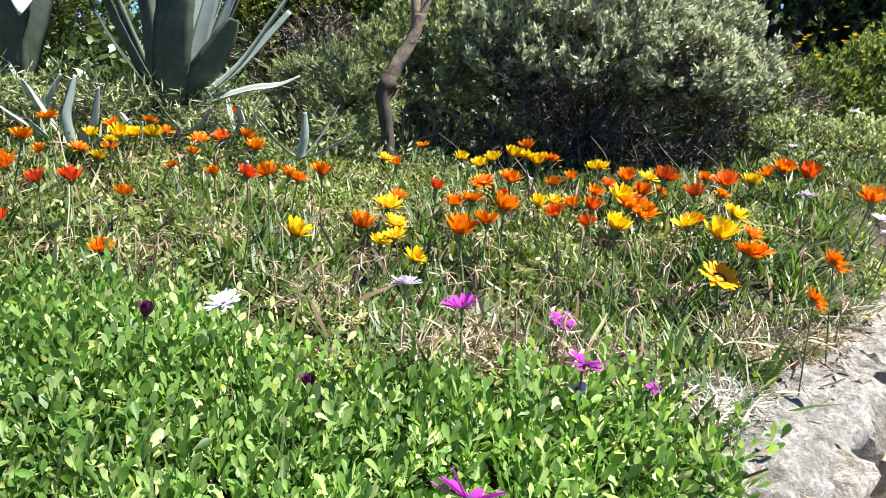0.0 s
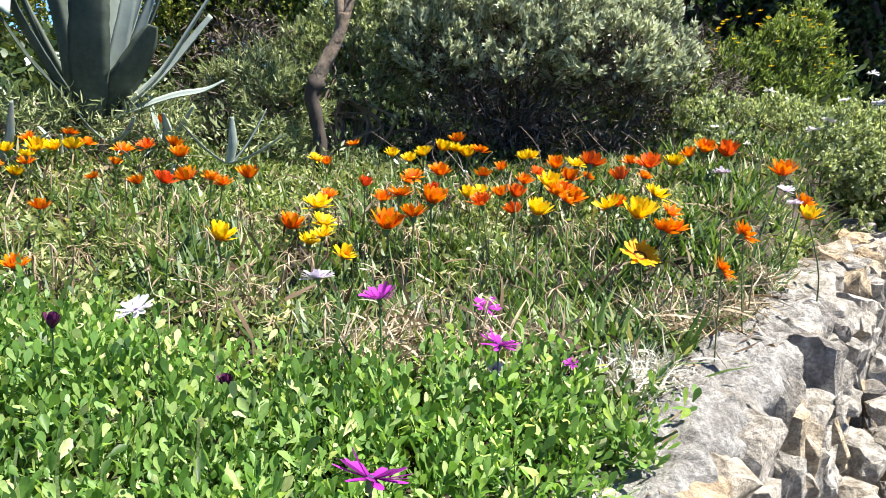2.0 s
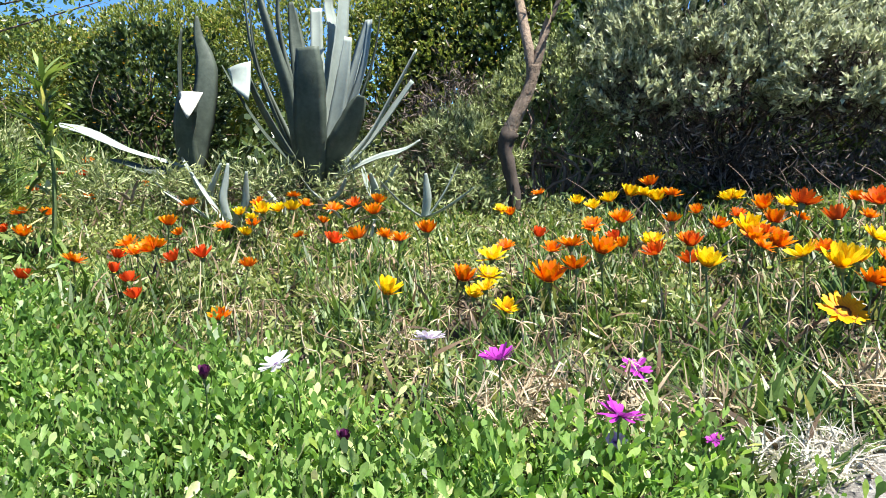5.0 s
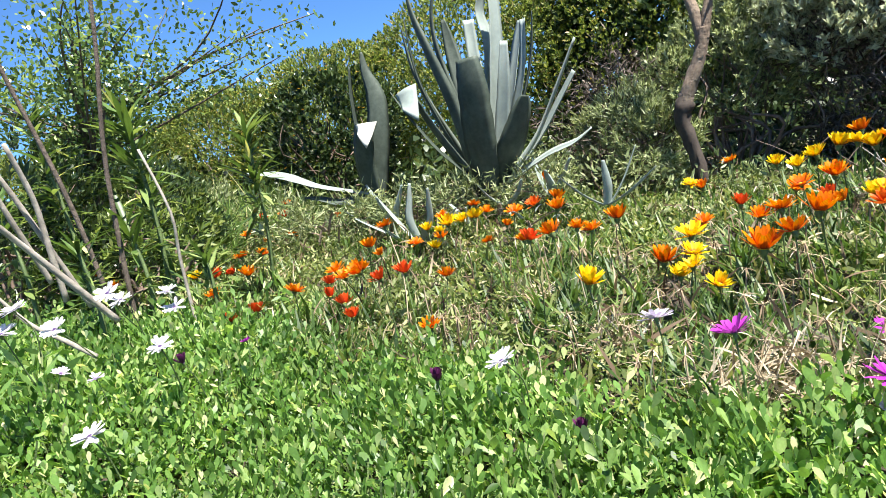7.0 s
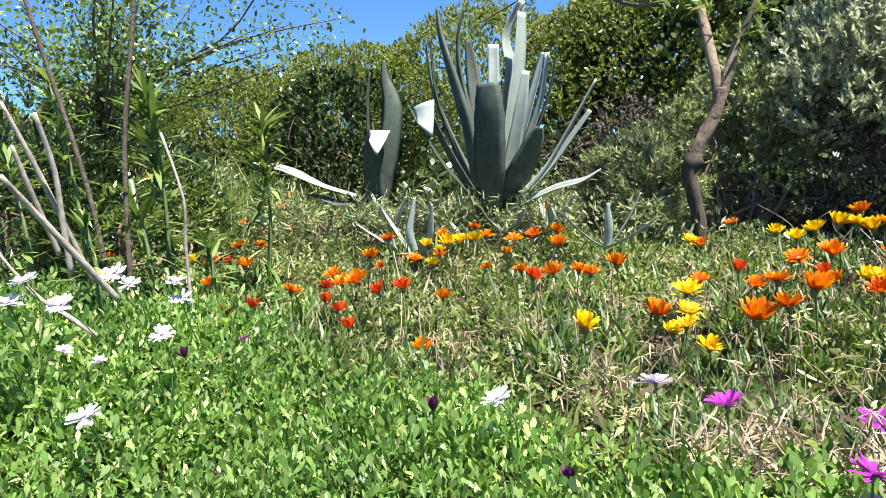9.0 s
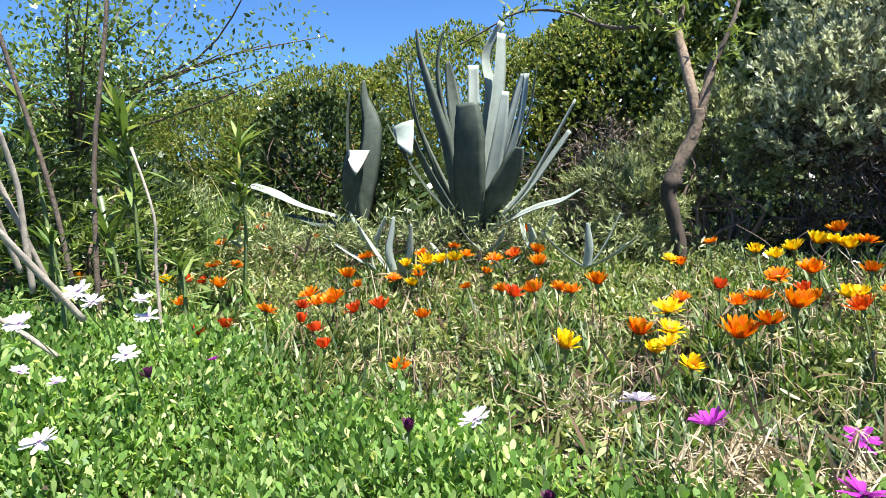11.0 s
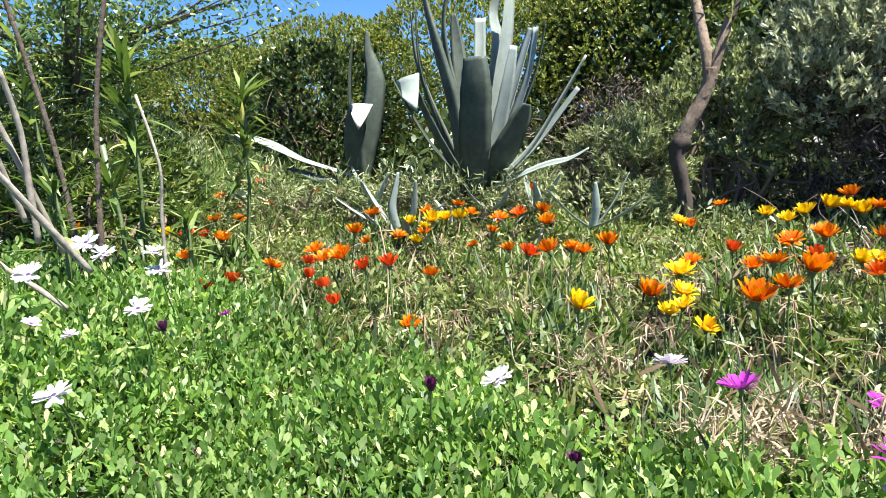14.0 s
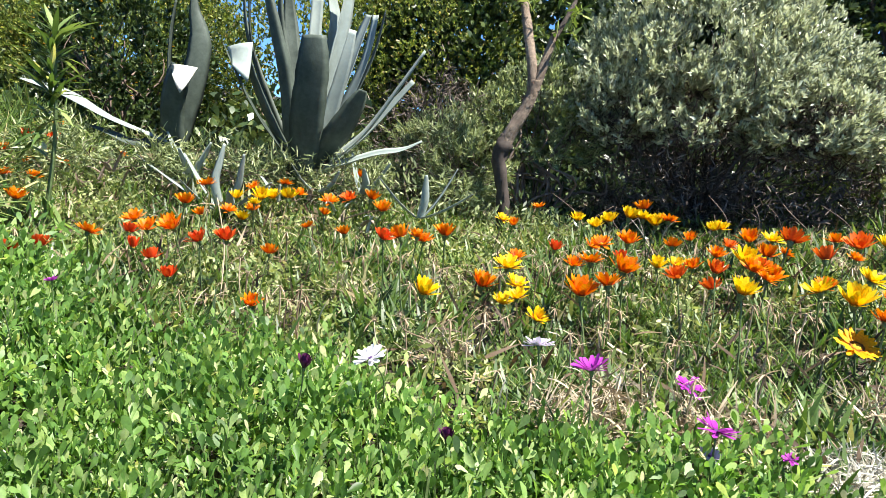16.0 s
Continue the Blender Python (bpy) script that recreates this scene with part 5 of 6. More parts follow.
def dead_tuft(x, y, z, n, size, seed, label, material=STRAW):
    """Bleached dead grass and roots in a heap."""
    r = np.random.default_rng(seed)
    at = np.stack([r.normal(0, size * 0.35, n), r.normal(0, size * 0.3, n), np.abs(r.normal(0, size * 0.18, n))], -1)
    ob = thing("dead_tuft", mesh_from("dead_tuft", *scatter(strip_shape(0.07, [0.6, 1, 0.8, 0.5, 0.2], -0.7), at, random_ways(n, r, 0.25), random_ways(n, r, 0.5), r.uniform(size * 0.25, size * 0.7, n))), material, label, "dry tuft")
    ob.location = (x, y, z)


BLEACHED = leaf_material("bleached_straw", [(0.0, (0.36, 0.33, 0.28)), (0.5, (0.58, 0.55, 0.49)), (1.0, (0.74, 0.72, 0.66))], 0.75, 0.15, (1, 0.95, 0.85), 1.0)
for i, (tx, ty, sz) in enumerate([(0.50, 1.13, 0.095), (0.58, 1.19, 0.085), (0.15, 1.12, 0.12), (0.28, 1.18, 0.12), (0.02, 1.16, 0.10), (0.40, 1.30, 0.12), (0.12, 1.27, 0.12), (-0.25, 1.5, 0.1), (0.7, 1.45, 0.12), (-0.6, 1.9, 0.1), (0.85, 1.52, 0.09), (1.0, 1.65, 0.1), (1.2, 1.9, 0.1)]):
    dead_tuft(tx, ty, float(soil(tx, ty)) + 0.045, 380 if i < 2 else 230, sz, 40 + i, "bleached dead tuft of straw by the wall" if i < 2 or i > 9 else "bleached dead tuft of straw in the bed", BLEACHED if i < 2 else STRAW)


# growth at the far end of the wall
shrub("wall_end_shrub", (3.0, 3.35, PATH_Z), (3.0, 3.4, 0.95), (0.42, 0.42, 0.50), 1300, 8, SMALL, 0.045, GREENBUSH, "loose green shrub hanging over the wall's far end", seed=95, lump=0.3, branches=7)
shrub("wall_end_shrub", (4.3, 3.4, PATH_Z), (4.3, 3.4, 1.0), (0.8, 0.7, 0.8), 2600, 8, SMALL, 0.036, DARKBUSH, "dark green shrub beyond the wall's far end", seed=97, lump=0.3)


def cap_litter():
    """Dry leaves and straw blown onto the capping."""
    r = np.random.default_rng(77)
    n = 420
    s = r.uniform(-0.4, 2.6, n)
    o = np.abs(r.normal(0.0, 0.05, n)) - 0.02
    at = np.stack([WALL_AT[0] + WALL_ALONG[0] * s + WALL_OUT[0] * o, WALL_AT[1] + WALL_ALONG[1] * s + WALL_OUT[1] * o, wall_top(s) + 0.008], -1)
    keep = r.random(n) < 0.35 + 0.5 * (s > 0.6)
    at = at[keep]
    n = len(at)
    thing("cap_litter", mesh_from("cap_litter", *scatter(strip_shape(0.14, [0.5, 1, 0.3], 0.2), at, random_ways(n, r, 0.0, 1.0) * [1, 1, 0.25], np.tile([0.0, 0, 1], (n, 1)) + r.normal(0, 0.2, (n, 3)), r.uniform(0.015, 0.06, n))), BROWNLEAF, "dry brown leaves and bits lying on the wall", "leaf litter", kind="stuff")


cap_litter()


def dead_agave_leaf(points, width, seed, material):
    """A withered curled leaf lying at the foot of the agave."""
    p = np.asarray(points, float)
    me = agave_leaf(p - p[0], [width, width * 0.9, width * 0.6, width * 0.1], 0.006, 0.5)
    ob = thing("withered_agave_leaf", me, material, "withered brown agave leaf lying under the plant", "dry leaf", "withered agave leaves")
    ob.location = p[0]


WITHERED = surface("withered_leaf", [(0.3, (0.15, 0.10, 0.07)), (0.7, (0.38, 0.30, 0.23))], 20, 80, 0.85, 60, 0.6, 0.004)
r = np.random.default_rng(5)
for i in range(48):
    x, y = r.uniform(-2.05, -0.72), r.uniform(2.72, 3.12)
    z = float(soil(x, y)) + r.uniform(0.05, 0.13)
    d = np.array([r.normal(0, 0.10), r.normal(-0.03, 0.06), r.uniform(-0.03, 0.10)])
    dead_agave_leaf([(x, y, z), (x + d[0] * 0.4, y + d[1] * 0.4, z + d[2] * 0.5 + 0.012), (x + d[0] * 0.8, y + d[1] * 0.8, z + d[2] * 0.9 + 0.012), (x + d[0], y + d[1], z + d[2])], r.uniform(0.012, 0.03), i, WITHERED if i % 3 else PALE_SUNLIT_LEAF)


def seed_stalk(points, radius, head, label, seed):
    """A dry stalk, some with a pale seed head."""
    p = np.asarray(points, float)
    ob = base("seed_stalk", p[0][0], p[0][1], p[0][2], label, "dry stalk")
    q = p - p[0]
    part("stem", tube_mesh("stem", [tube([q[0] - [0, 0, 0.06], *q], [radius] * (len(q) + 1), 5, 0.1, seed)]), STRAW_ONE, ob)
    if head:
        r = np.random.default_rng(seed)
        n = 70
        fluff = scatter(strip_shape(0.10, [0.5, 1.0, 0.4], 0.2), np.tile([0.0, 0, 0], (n, 1)), random_ways(n, r, 0.6), random_ways(n, r), r.uniform(head * 0.7, head * 1.3, n))
        top = part("seed_head", mesh_from("seed_head", *fluff), STRAW_ONE, ob, "pale fluffy seed head")
        top.location = q[-1]
        part("calyx", dome("calyx", head * 0.45, head * 0.4, STRAW_ONE), STRAW_ONE, ob).location = q[-1]


shrub("bank_weed", ground_at(-2.38, 2.95), (-2.38, 2.95, 1.30), (0.2, 0.13, 0.14), 200, 7, NARROW, 0.05, SAGE, "straggly grey-green weed at the foot of the agaves", "weed", seed=126, lobes=16, lobe=0.08, branches=8, thick=0.003)
shrub("bank_weed", ground_at(-1.95, 2.98), (-1.95, 2.98, 1.24), (0.15, 0.11, 0.12), 130, 7, NARROW, 0.05, SAGE, "straggly grey-green weed at the foot of the agaves", "weed", seed=120, lobes=14, lobe=0.07, branches=8, thick=0.003)
shrub("bank_weed", ground_at(-1.68, 3.05), (-1.68, 3.05, 1.24), (0.15, 0.11, 0.12), 110, 7, NARROW, 0.05, SAGE, "straggly grey-green weed at the foot of the agaves", "weed", seed=121, lobes=14, lobe=0.07, branches=8, thick=0.003)
shrub("bank_weed", ground_at(-1.25, 3.18), (-1.25, 3.18, 1.24), (0.15, 0.11, 0.12), 130, 7, NARROW, 0.05, SAGE, "straggly grey-green weed at the foot of the agaves", "weed", seed=122, lobes=14, lobe=0.07, branches=8, thick=0.003)
shrub("bank_weed", ground_at(-0.98, 3.25), (-0.98, 3.25, 1.24), (0.15, 0.11, 0.12), 130, 7, NARROW, 0.045, SAGE, "straggly grey-green weed at the foot of the agaves", "weed", seed=123, lobes=14, lobe=0.07, branches=8, thick=0.003)
shrub("bank_weed", ground_at(-1.45, 3.10), (-1.45, 3.10, 1.24), (0.15, 0.11, 0.12), 130, 7, NARROW, 0.05, SAGE, "straggly grey-green weed at the foot of the agaves", "weed", seed=124, lobes=14, lobe=0.07, branches=8, thick=0.003)


# ---- flower makers ----
def petal_mesh(name, length, width, rise, material, blunt=False):
    prof = [0.42, 0.75, 0.95, 1.0, 0.55] if blunt else [0.42, 0.8, 1.0, 0.85, 0.3]
    v, f = leaf_shape(width / length, prof, 0.22, rise)
    me = mesh_from(name, v * length, f)
    me.materials.append(material)
    return me


def dome(name, radius, height, material):
    rows, rings, sides = [], 4, 12
    for i in range(rings):
        a = i / rings * math.pi / 2
        for k in range(sides):
            b = 2 * math.pi * (k + 0.5 * (i % 2)) / sides
            rows.append((radius * math.cos(a) * math.cos(b), radius * math.cos(a) * math.sin(b), height * math.sin(a)))
    rows.append((0, 0, height))
    f = np.array([(i * sides + k, i * sides + (k + 1) % sides, (i + 1) * sides + (k + 1) % sides, (i + 1) * sides + k) for i in range(rings - 1) for k in range(sides)])
    tip = np.array([((rings - 1) * sides + k, (rings - 1) * sides + (k + 1) % sides, rings * sides) for k in range(sides)])
    me = mesh_from(name, np.array(rows), [f, tip])
    me.materials.append(material)
    return me


flower_store = {}


def make_flower(name, material, petals, length, width, cup, disc, disc_radius, stalk, tilt, label, category, group, seed, ragged=0.2, blunt=False, tiers=0.0, side=0.0):
    """A flower on its stalk; the base of the stalk is the thing's origin and the head stands stalk metres above it."""
    r = np.random.default_rng(seed)
    ob = base(name, 0, 0, 0, label, category, group)
    bow = r.uniform(-0.02, 0.02, 2)
    part("stem", tube_mesh("stem", [tube([(0, 0, 0), (bow[0], bow[1], stalk * 0.5), (0, 0, stalk - 0.006)], [0.0022, 0.002, 0.0018], 6, 0, seed)]), STEM, ob)
    head = Matrix.Translation((0, 0, stalk)) @ Euler((r.normal(0, tilt), r.normal(0, tilt) + side, 0)).to_matrix().to_4x4()
    cup_mesh = tube_mesh("calyx", [tube([(0, 0, -0.014), (0, 0, -0.007), (0, 0, 0.001)], [0.003, disc_radius * 0.75, disc_radius * 0.95], 9, 0.1, seed)])
    head_of = part("calyx", cup_mesh, STEM, ob)
    head_of.matrix_local = head
    part("disc", dome("disc", disc_radius, disc_radius * 0.5, disc), disc, head_of)
    pm = [petal_mesh("petal", length * k, width, 0.12, material, blunt) for k in (1.0, 0.9)]
    for i in range(petals):
        a = 2 * math.pi * i / petals + r.normal(0, 0.05)
        lift = cup + r.normal(0, ragged) + (tiers if i % 2 else 0)
        m = Matrix.Rotation(a, 4, "Z") @ Matrix.Translation((0, disc_radius * 0.85, 0.0008 * (i % 2))) @ Matrix.Rotation(lift, 4, "X") @ Matrix.Rotation(r.normal(0, 0.12), 4, "Y")
        part("petal", pm[i % 2], material, head_of).matrix_local = m
    return ob


def place_flower(key, maker, x, y, z, span, full, stalk, nod, lean=0.04, turned=True):
    """Stands a flower so that its head is at x, y, z, nodding towards the open side of the bed."""
    k = span / full
    r = random.Random(f"{x:.3f}{y:.3f}")
    tip = Euler((nod + r.gauss(0, 0.12), r.gauss(lean, 0.12), 0)).to_matrix().to_4x4()
    spin = Matrix.Rotation(r.uniform(0, 6.28) if turned else 0.0, 4, "Z")
    m = Matrix.Translation((x, y, z)) @ tip @ Matrix.Translation((0, 0, -stalk * k)) @ spin @ Matrix.Scale(k, 4)
    if key not in flower_store:
        flower_store[key] = maker()
        flower_store[key].matrix_basis = m
        return flower_store[key]
    src = flower_store[key]
    return copy_thing(src, m @ Matrix.Diagonal((1 / src.scale.x, 1 / src.scale.y, 1 / src.scale.z, 1)))


GAZ_LABEL = {
    "yellow": "bright yellow gazania flower on a thin stem",
    "orange": "orange gazania flower on a thin stem",
    "red": "vermilion gazania flower with cupped petals",
    "coral": "coral-orange gazania flower on a thin stem",
    "ringed": "yellow gazania flower with a dark brown ring",
}
OST_LABEL = {
    "white": "white african daisy with a violet centre",
    "lilac": "pale lilac african daisy, half open",
    "purple": "magenta-purple african daisy with narrow petals",
    "wine": "withered dark wine-coloured african daisy head",
}


def gazania(colour, x, y, z, span, side=0.0):
    v = random.Random(f"{x}{y}").randrange(4)
    cup = {"red": (0.85, 1.0, 0.75, 0.9), "coral": (0.65, 0.85, 0.55, 0.75)}.get(colour, (0.5, 0.7, 0.38, 0.8))[v]
    if colour == "ringed" or side:
        cup = 0.15
    full = 2 * (0.009 * 0.85 + 0.036 * math.cos(cup))
    place_flower((colour, v, side), lambda: make_flower("gazania_flower", GAZ[colour], 22, 0.036, 0.0122, cup, DISC_YELLOW, 0.009, 0.30, 0.22, GAZ_LABEL[colour], "flower", "gazanias in the bed", 100 + v, ragged=0.08 if colour == "ringed" else 0.2, tiers=0.05 if colour == "ringed" else 0.32, side=side), x, y, z, span, full, 0.30, 0.85 if colour == "ringed" else 0.06, turned=not side)


def osteospermum(colour, x, y, z, span, nod=0.08):
    v = random.Random(f"{x}{y}").randrange(3)
    cup = {"white": (0.05, 0.15, 0.1), "lilac": (0.1, 0.25, 0.15), "purple": (0.1, 0.25, 0.3), "wine": (1.2, 1.3, 1.1)}[colour][v]
    full = 2 * (0.006 * 0.85 + 0.036 * math.cos(cup))
    place_flower((colour, v), lambda: make_flower("african_daisy", GAZ[colour], 20 if colour == "purple" else 22, 0.036, 0.0105 if colour == "purple" else 0.0128, cup, DISC_DARK, 0.006, 0.16, 0.15, OST_LABEL[colour], "flower", "african daisies", 200 + v, blunt=True), x, y, z, span, full, 0.16, nod)

# ---- the daisies ----
# gazanias: colour, place of the head, breadth
gazania("orange", -1.089, 1.917, 1.267, 0.069)
gazania("orange", -1.124, 1.853, 1.211, 0.071)
gazania("orange", -1.062, 1.680, 1.159, 0.072)
gazania("red", -0.964, 1.646, 1.134, 0.067)
gazania("red", -0.918, 1.712, 1.134, 0.063)
gazania("yellow", -1.275, 2.521, 1.178, 0.070)
gazania("orange", -1.263, 2.650, 1.215, 0.073)
gazania("orange", -1.230, 2.924, 1.221, 0.079)
gazania("yellow", -1.171, 2.522, 1.187, 0.084)
gazania("yellow", -1.216, 2.753, 1.173, 0.093)
gazania("yellow", -1.122, 2.682, 1.180, 0.087)
gazania("yellow", -1.238, 2.494, 1.096, 0.077)
gazania("orange", -1.168, 2.437, 1.143, 0.076)
gazania("orange", -0.969, 2.777, 1.171, 0.093)
gazania("coral", -0.919, 2.900, 1.180, 0.084)
gazania("orange", -0.990, 3.337, 1.271, 0.093)
gazania("orange", -0.835, 2.982, 1.184, 0.093)
gazania("orange", -0.633, 2.369, 1.192, 0.085)
gazania("orange", -0.909, 2.529, 1.143, 0.059)
gazania("orange", -1.130, 2.834, 1.188, 0.077)
gazania("orange", -0.745, 2.274, 1.106, 0.068)
gazania("red", -0.418, 1.500, 1.207, 0.056)
gazania("orange", -0.397, 1.607, 1.201, 0.065)
gazania("orange", -0.389, 1.792, 1.182, 0.065)
gazania("orange", -0.397, 1.948, 1.151, 0.072)
gazania("orange", -0.355, 2.103, 1.156, 0.088)
gazania("orange", -0.860, 2.215, 1.126, 0.059)
gazania("orange", -0.750, 1.516, 1.007, 0.056)
gazania("yellow", -0.334, 1.628, 1.059, 0.087)
gazania("yellow", -0.204, 2.641, 1.176, 0.065)
gazania("orange", -0.156, 2.583, 1.164, 0.065)
gazania("orange", -0.066, 2.731, 1.230, 0.071)
gazania("yellow", 0.089, 2.656, 1.199, 0.064)
gazania("yellow", 0.154, 2.550, 1.190, 0.063)
gazania("yellow", 0.214, 2.649, 1.204, 0.081)
gazania("yellow", 0.282, 2.628, 1.227, 0.096)
gazania("yellow", 0.337, 2.641, 1.226, 0.101)
gazania("orange", 0.365, 2.855, 1.251, 0.088)
gazania("yellow", 0.385, 2.637, 1.208, 0.093)
gazania("orange", 0.430, 2.623, 1.227, 0.087)
gazania("yellow", 0.669, 2.891, 1.188, 0.084)
gazania("red", -0.000, 2.125, 1.141, 0.059)
gazania("orange", 0.160, 2.281, 1.155, 0.081)
gazania("orange", 0.251, 2.328, 1.163, 0.082)
gazania("orange", 0.418, 2.428, 1.151, 0.069)
gazania("yellow", -0.145, 2.098, 1.074, 0.105)
gazania("orange", -0.125, 2.253, 1.085, 0.074)
gazania("yellow", -0.102, 1.809, 1.072, 0.078)
gazania("yellow", -0.095, 1.717, 1.055, 0.073)
gazania("yellow", -0.134, 1.763, 1.024, 0.077)
gazania("orange", -0.211, 1.973, 1.027, 0.100)
gazania("yellow", -0.038, 1.701, 1.006, 0.073)
gazania("orange", 0.069, 1.715, 1.080, 0.101)
gazania("orange", 0.055, 1.959, 1.120, 0.071)
gazania("orange", 0.108, 1.986, 1.130, 0.096)
gazania("orange", 0.195, 1.900, 1.124, 0.096)
gazania("orange", 0.138, 1.727, 1.110, 0.093)
gazania("yellow", 0.338, 1.909, 1.156, 0.059)
gazania("coral", 0.338, 1.862, 1.129, 0.080)
gazania("orange", 0.450, 2.212, 1.112, 0.069)
gazania("coral", 0.413, 1.770, 1.165, 0.064)
gazania("orange", 0.521, 2.646, 1.161, 0.069)
gazania("orange", 0.766, 2.744, 1.167, 0.108)
gazania("coral", 0.652, 2.588, 1.155, 0.069)
gazania("orange", 0.737, 2.424, 1.147, 0.101)
gazania("orange", 0.570, 2.427, 1.132, 0.071)
gazania("yellow", 0.650, 2.354, 1.129, 0.104)
gazania("orange", 0.642, 2.230, 1.117, 0.108)
gazania("orange", 0.725, 2.328, 1.087, 0.108)
gazania("coral", 0.839, 2.513, 1.198, 0.106)
gazania("coral", 0.898, 2.341, 1.164, 0.088)
gazania("orange", 1.048, 2.655, 1.200, 0.093)
gazania("coral", 1.077, 2.526, 1.200, 0.108)
gazania("yellow", 1.230, 2.652, 1.200, 0.102)
gazania("yellow", 0.426, 1.565, 1.150, 0.080)
gazania("yellow", 0.664, 1.751, 1.145, 0.100)
gazania("orange", 0.763, 1.965, 1.126, 0.074)
gazania("yellow", 0.730, 1.701, 1.131, 0.102)
gazania("yellow", 0.907, 2.030, 1.148, 0.100)
gazania("orange", 0.855, 1.790, 1.127, 0.080)
gazania("orange", 0.767, 1.617, 1.107, 0.084)
gazania("ringed", 0.713, 1.619, 1.043, 0.108)
gazania("orange", 1.324, 2.722, 1.235, 0.085)
gazania("orange", 1.417, 2.801, 1.253, 0.108)
gazania("coral", 1.441, 2.645, 1.249, 0.108)
gazania("orange", 1.330, 2.058, 1.224, 0.108)
gazania("orange", 0.734, 1.242, 1.096, 0.069, 1.25)
gazania("orange", 0.912, 1.498, 1.125, 0.083, 1.25)
gazania("orange", -2.626, 3.233, 1.410, 0.077)
gazania("red", -2.711, 3.095, 1.340, 0.071)
gazania("red", -2.586, 3.154, 1.339, 0.077)
gazania("orange", -2.648, 2.877, 1.274, 0.089)
gazania("orange", -2.541, 2.918, 1.214, 0.093)
gazania("orange", -2.006, 2.151, 1.222, 0.080)
gazania("orange", -1.901, 2.171, 1.216, 0.059)
gazania("orange", -2.291, 2.832, 1.239, 0.069)
gazania("orange", -2.160, 3.081, 1.278, 0.062)
gazania("orange", -1.738, 1.898, 1.170, 0.077)
gazania("red", -1.869, 1.867, 1.184, 0.077)
gazania("red", -1.831, 1.917, 1.184, 0.050)
gazania("yellow", -1.968, 1.852, 1.195, 0.059)
gazania("orange", -1.667, 1.651, 1.141, 0.070)
gazania("orange", -1.274, 1.614, 1.133, 0.077)
gazania("orange", -1.334, 1.918, 1.138, 0.084)
gazania("orange", -1.230, 1.824, 1.125, 0.082)
gazania("orange", -1.216, 1.907, 1.131, 0.067)
gazania("orange", -1.024, 1.762, 1.192, 0.049)
gazania("red", -1.055, 1.567, 1.087, 0.058)
gazania("red", -1.138, 1.611, 1.105, 0.046)
gazania("red", -0.916, 1.414, 1.079, 0.050)
gazania("red", -1.281, 1.443, 1.115, 0.055)
gazania("red", -1.271, 1.327, 1.117, 0.050)
gazania("orange", -2.614, 1.863, 1.252, 0.081)
gazania("orange", -2.299, 1.723, 1.216, 0.073)
gazania("yellow", 1.272, 1.804, 1.123, 0.081)
gazania("orange", 1.337, 1.944, 1.140, 0.081)
gazania("yellow", 0.696, 2.920, 1.192, 0.090)
gazania("yellow", 0.838, 2.703, 1.181, 0.108)
gazania("orange", 0.857, 2.603, 1.143, 0.069)
gazania("orange", 0.975, 2.306, 1.176, 0.069)
gazania("orange", 0.643, 2.095, 1.112, 0.074)
gazania("coral", 0.685, 2.298, 1.129, 0.069)
gazania("coral", 0.420, 1.816, 1.113, 0.069)
gazania("yellow", 0.336, 2.200, 1.107, 0.073)
gazania("red", 0.229, 2.283, 1.105, 0.058)
gazania("orange", 0.257, 2.197, 1.100, 0.069)
gazania("yellow", 0.796, 1.801, 1.122, 0.080)
gazania("orange", 0.796, 1.618, 1.110, 0.080)
gazania("orange", 0.142, 2.465, 1.121, 0.074)
gazania("red", -1.244, 1.754, 1.121, 0.060)
gazania("orange", -1.148, 2.189, 1.161, 0.068)
gazania("yellow", -1.122, 2.348, 1.177, 0.064)
gazania("orange", -0.823, 1.796, 1.092, 0.059)
# african daisies
osteospermum("white", -0.304, 0.985, 1.079, 0.058, 0.34)
osteospermum("lilac", -0.033, 0.953, 1.141, 0.052, 0.12)
osteospermum("purple", 0.057, 1.038, 1.087, 0.067, 0.12)
osteospermum("purple", 0.272, 1.293, 0.999, 0.064, 0.12)
osteospermum("purple", 0.242, 0.954, 1.041, 0.071, -0.12)
osteospermum("white", -0.944, 0.840, 1.190, 0.054, 0.34)
osteospermum("white", -0.905, 0.638, 1.099, 0.060, 0.34)
osteospermum("white", -1.158, 0.909, 1.299, 0.058, 0.34)
osteospermum("wine", -0.159, 0.914, 0.987, 0.020, 0.08)
osteospermum("purple", 0.055, 0.555, 1.053, 0.078, -0.42)
osteospermum("lilac", 0.236, 0.953, 1.001, 0.036, 0.12)
osteospermum("wine", -0.393, 0.917, 1.073, 0.022, 0.08)
osteospermum("purple", 0.379, 1.029, 0.982, 0.029, 0.12)
osteospermum("white", -0.992, 0.818, 1.293, 0.046, 0.34)
osteospermum("white", -0.939, 0.883, 1.288, 0.043, 0.34)
osteospermum("white", -0.932, 0.884, 1.255, 0.048, 0.34)
osteospermum("white", -1.091, 0.676, 1.320, 0.053, 0.34)
osteospermum("white", -1.101, 0.650, 1.284, 0.060, 0.34)
osteospermum("white", -1.058, 0.719, 1.269, 0.053, 0.34)
osteospermum("lilac", -0.893, 0.667, 1.188, 0.030)
osteospermum("wine", -0.818, 0.782, 1.171, 0.018)
osteospermum("lilac", -0.966, 0.655, 1.204, 0.030)
osteospermum("purple", -0.933, 1.046, 1.133, 0.029)
osteospermum("white", 1.927, 3.239, 1.534, 0.069)
osteospermum("white", 2.108, 3.132, 1.355, 0.075)
osteospermum("white", 2.156, 3.101, 1.403, 0.069)
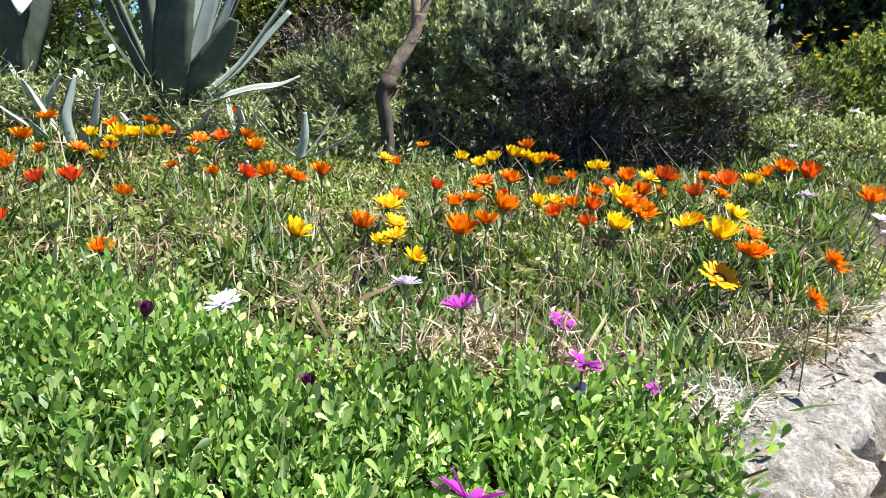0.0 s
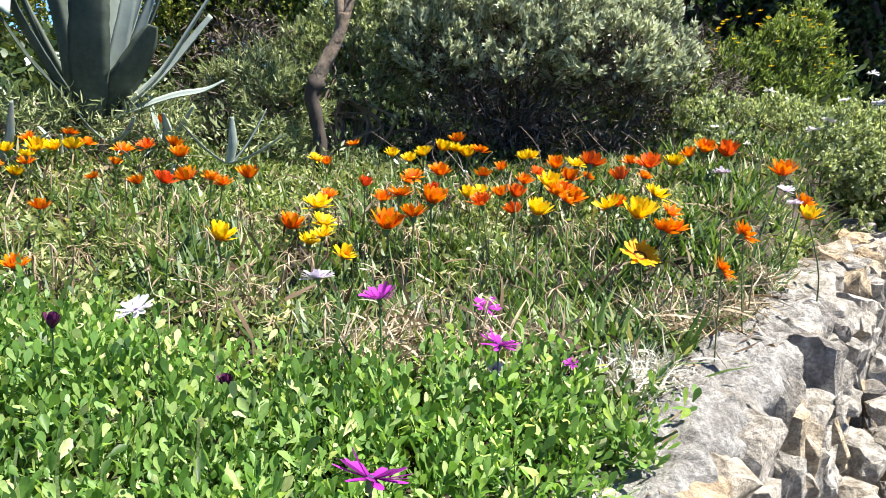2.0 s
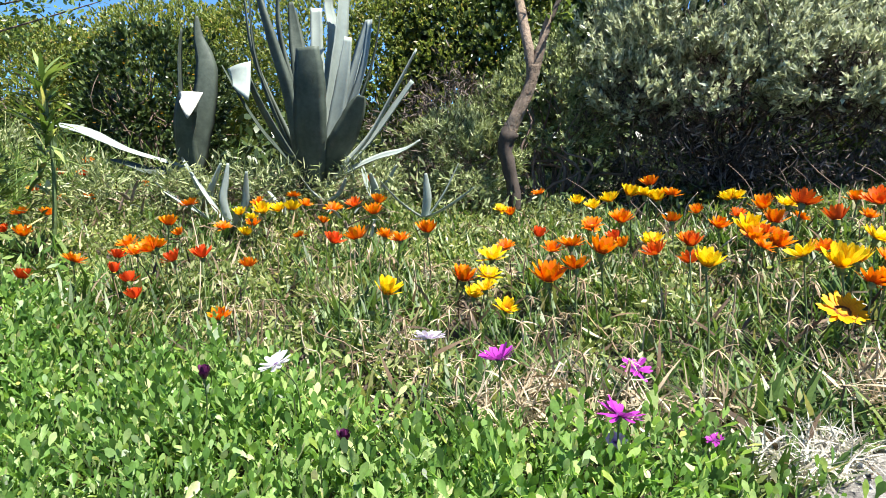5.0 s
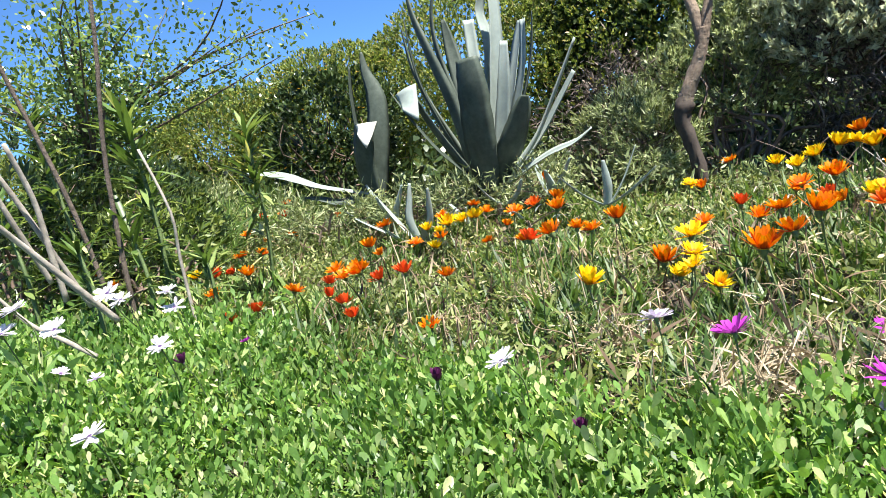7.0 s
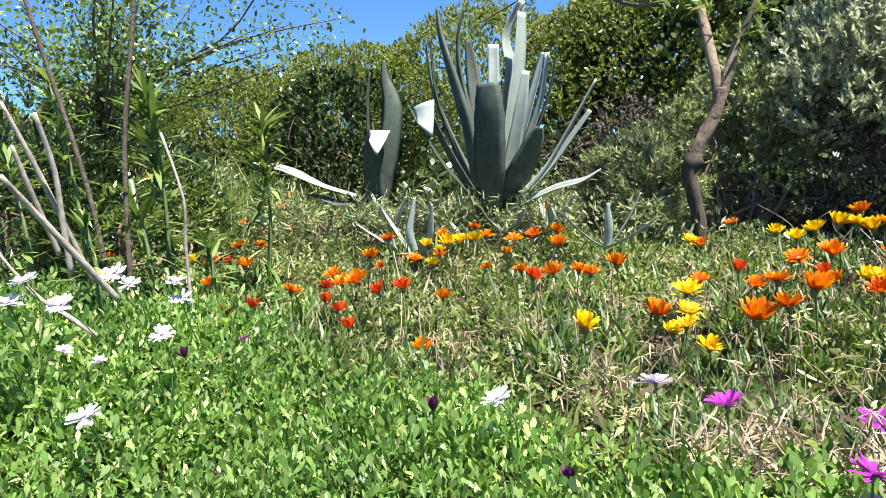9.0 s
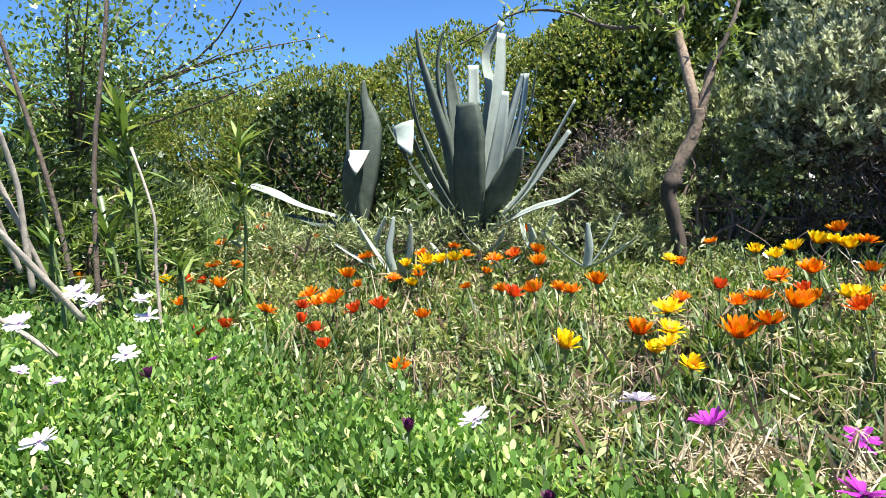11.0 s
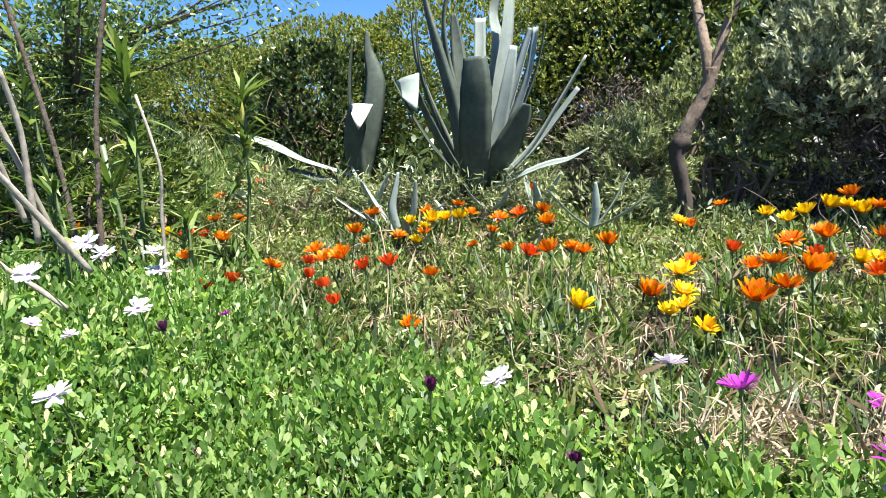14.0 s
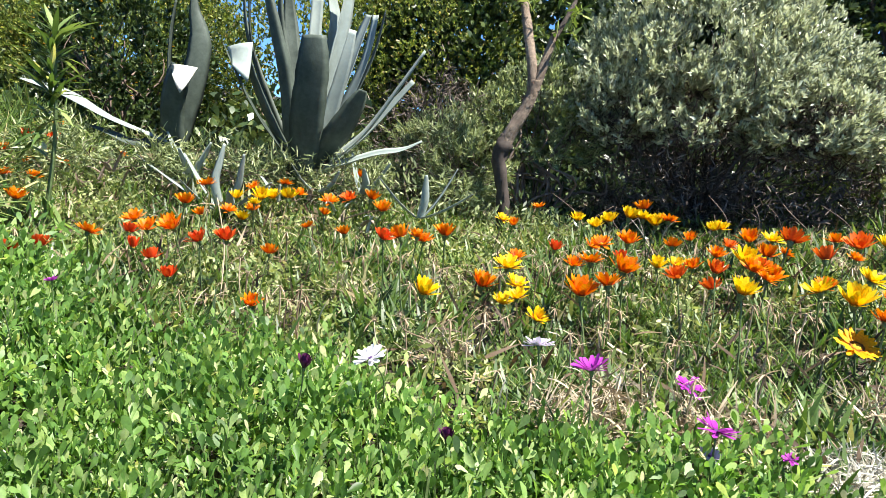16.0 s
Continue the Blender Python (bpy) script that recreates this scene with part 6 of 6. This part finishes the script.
osteospermum("white", 2.314, 2.989, 1.494, 0.069)
osteospermum("white", 2.201, 3.069, 1.501, 0.062)
osteospermum("white", 2.339, 2.967, 1.582, 0.056)
osteospermum("white", 2.277, 3.010, 1.623, 0.056)
osteospermum("white", 2.361, 2.951, 1.560, 0.056)
osteospermum("white", 2.426, 2.902, 1.517, 0.081)
osteospermum("white", 2.440, 2.893, 1.435, 0.081)
osteospermum("lilac", 1.110, 2.025, 1.228, 0.065)
osteospermum("white", 2.462, 2.873, 1.537, 0.056)
osteospermum("white", 1.723, 3.347, 1.351, 0.045)
osteospermum("white", 1.801, 3.308, 1.319, 0.050)
osteospermum("white", 1.865, 3.272, 1.275, 0.045)
osteospermum("lilac", 1.087, 1.636, 1.220, 0.045)
osteospermum("lilac", 1.106, 1.620, 1.188, 0.045)

# ---- stalks and a weed on the wall ----
seed_stalk([(-0.889, 1.630, 0.997), (-0.917, 1.698, 1.119), (-0.965, 1.745, 1.246)], 0.0018, 0, "tall thin pale grass stalk", 1)
seed_stalk([(-0.321, 1.184, 1.034), (-0.335, 1.154, 1.056), (-0.345, 1.163, 1.097)], 0.0013, 0.009, "curved dry stalk with a pale seed head", 2)
seed_stalk([(0.918, 1.441, 1.020), (0.919, 1.445, 1.039), (0.917, 1.450, 1.052)], 0.002, 0.013, "short dry stalk with a white seed head", 3)
seed_stalk([(-0.213, 1.080, 1.085), (-0.266, 1.070, 1.109), (-0.277, 1.073, 1.136)], 0.0013, 0.008, "curved dry stalk with a pale seed head", 5)


def wall_weed(x, y, z):
    """A few loose leafy shoots leaning over the edge of the wall."""
    ob = base("wall_weed", x, y, z, "fresh green weed growing over the wall's capping", "weed")
    r = np.random.default_rng(8)
    for i in range(6):
        at, along, up, size = sprig(r, 9, r.uniform(0.06, 0.10))
        m = np.array(Euler((r.normal(0, 0.5), r.normal(0, 0.5), r.uniform(0, 6.28))).to_matrix())
        at, along, up = at @ m.T + [r.normal(0, 0.035), r.normal(0, 0.035), -0.015], along @ m.T, up @ m.T
        for p, d, u, q in zip(at, along, up, size):
            d = Vector(d).normalized()
            fx = d.cross(Vector(u)).normalized()
            lf = part("leaf", WEED_LEAF, CARPET_ONE, ob)
            lf.matrix_local = Matrix.Translation(p) @ Matrix((fx, d, fx.cross(d))).transposed().to_4x4() @ Matrix.Scale(q * 1.15, 4)


WEED_LEAF = mesh_from("leaf", *leaf_shape(0.42, [0.2, 0.55, 1.0, 0.9, 0.3], 0.3, 0.12))
WEED_LEAF.materials.append(CARPET_ONE)
wall_weed(0.486, 0.879, 0.885)
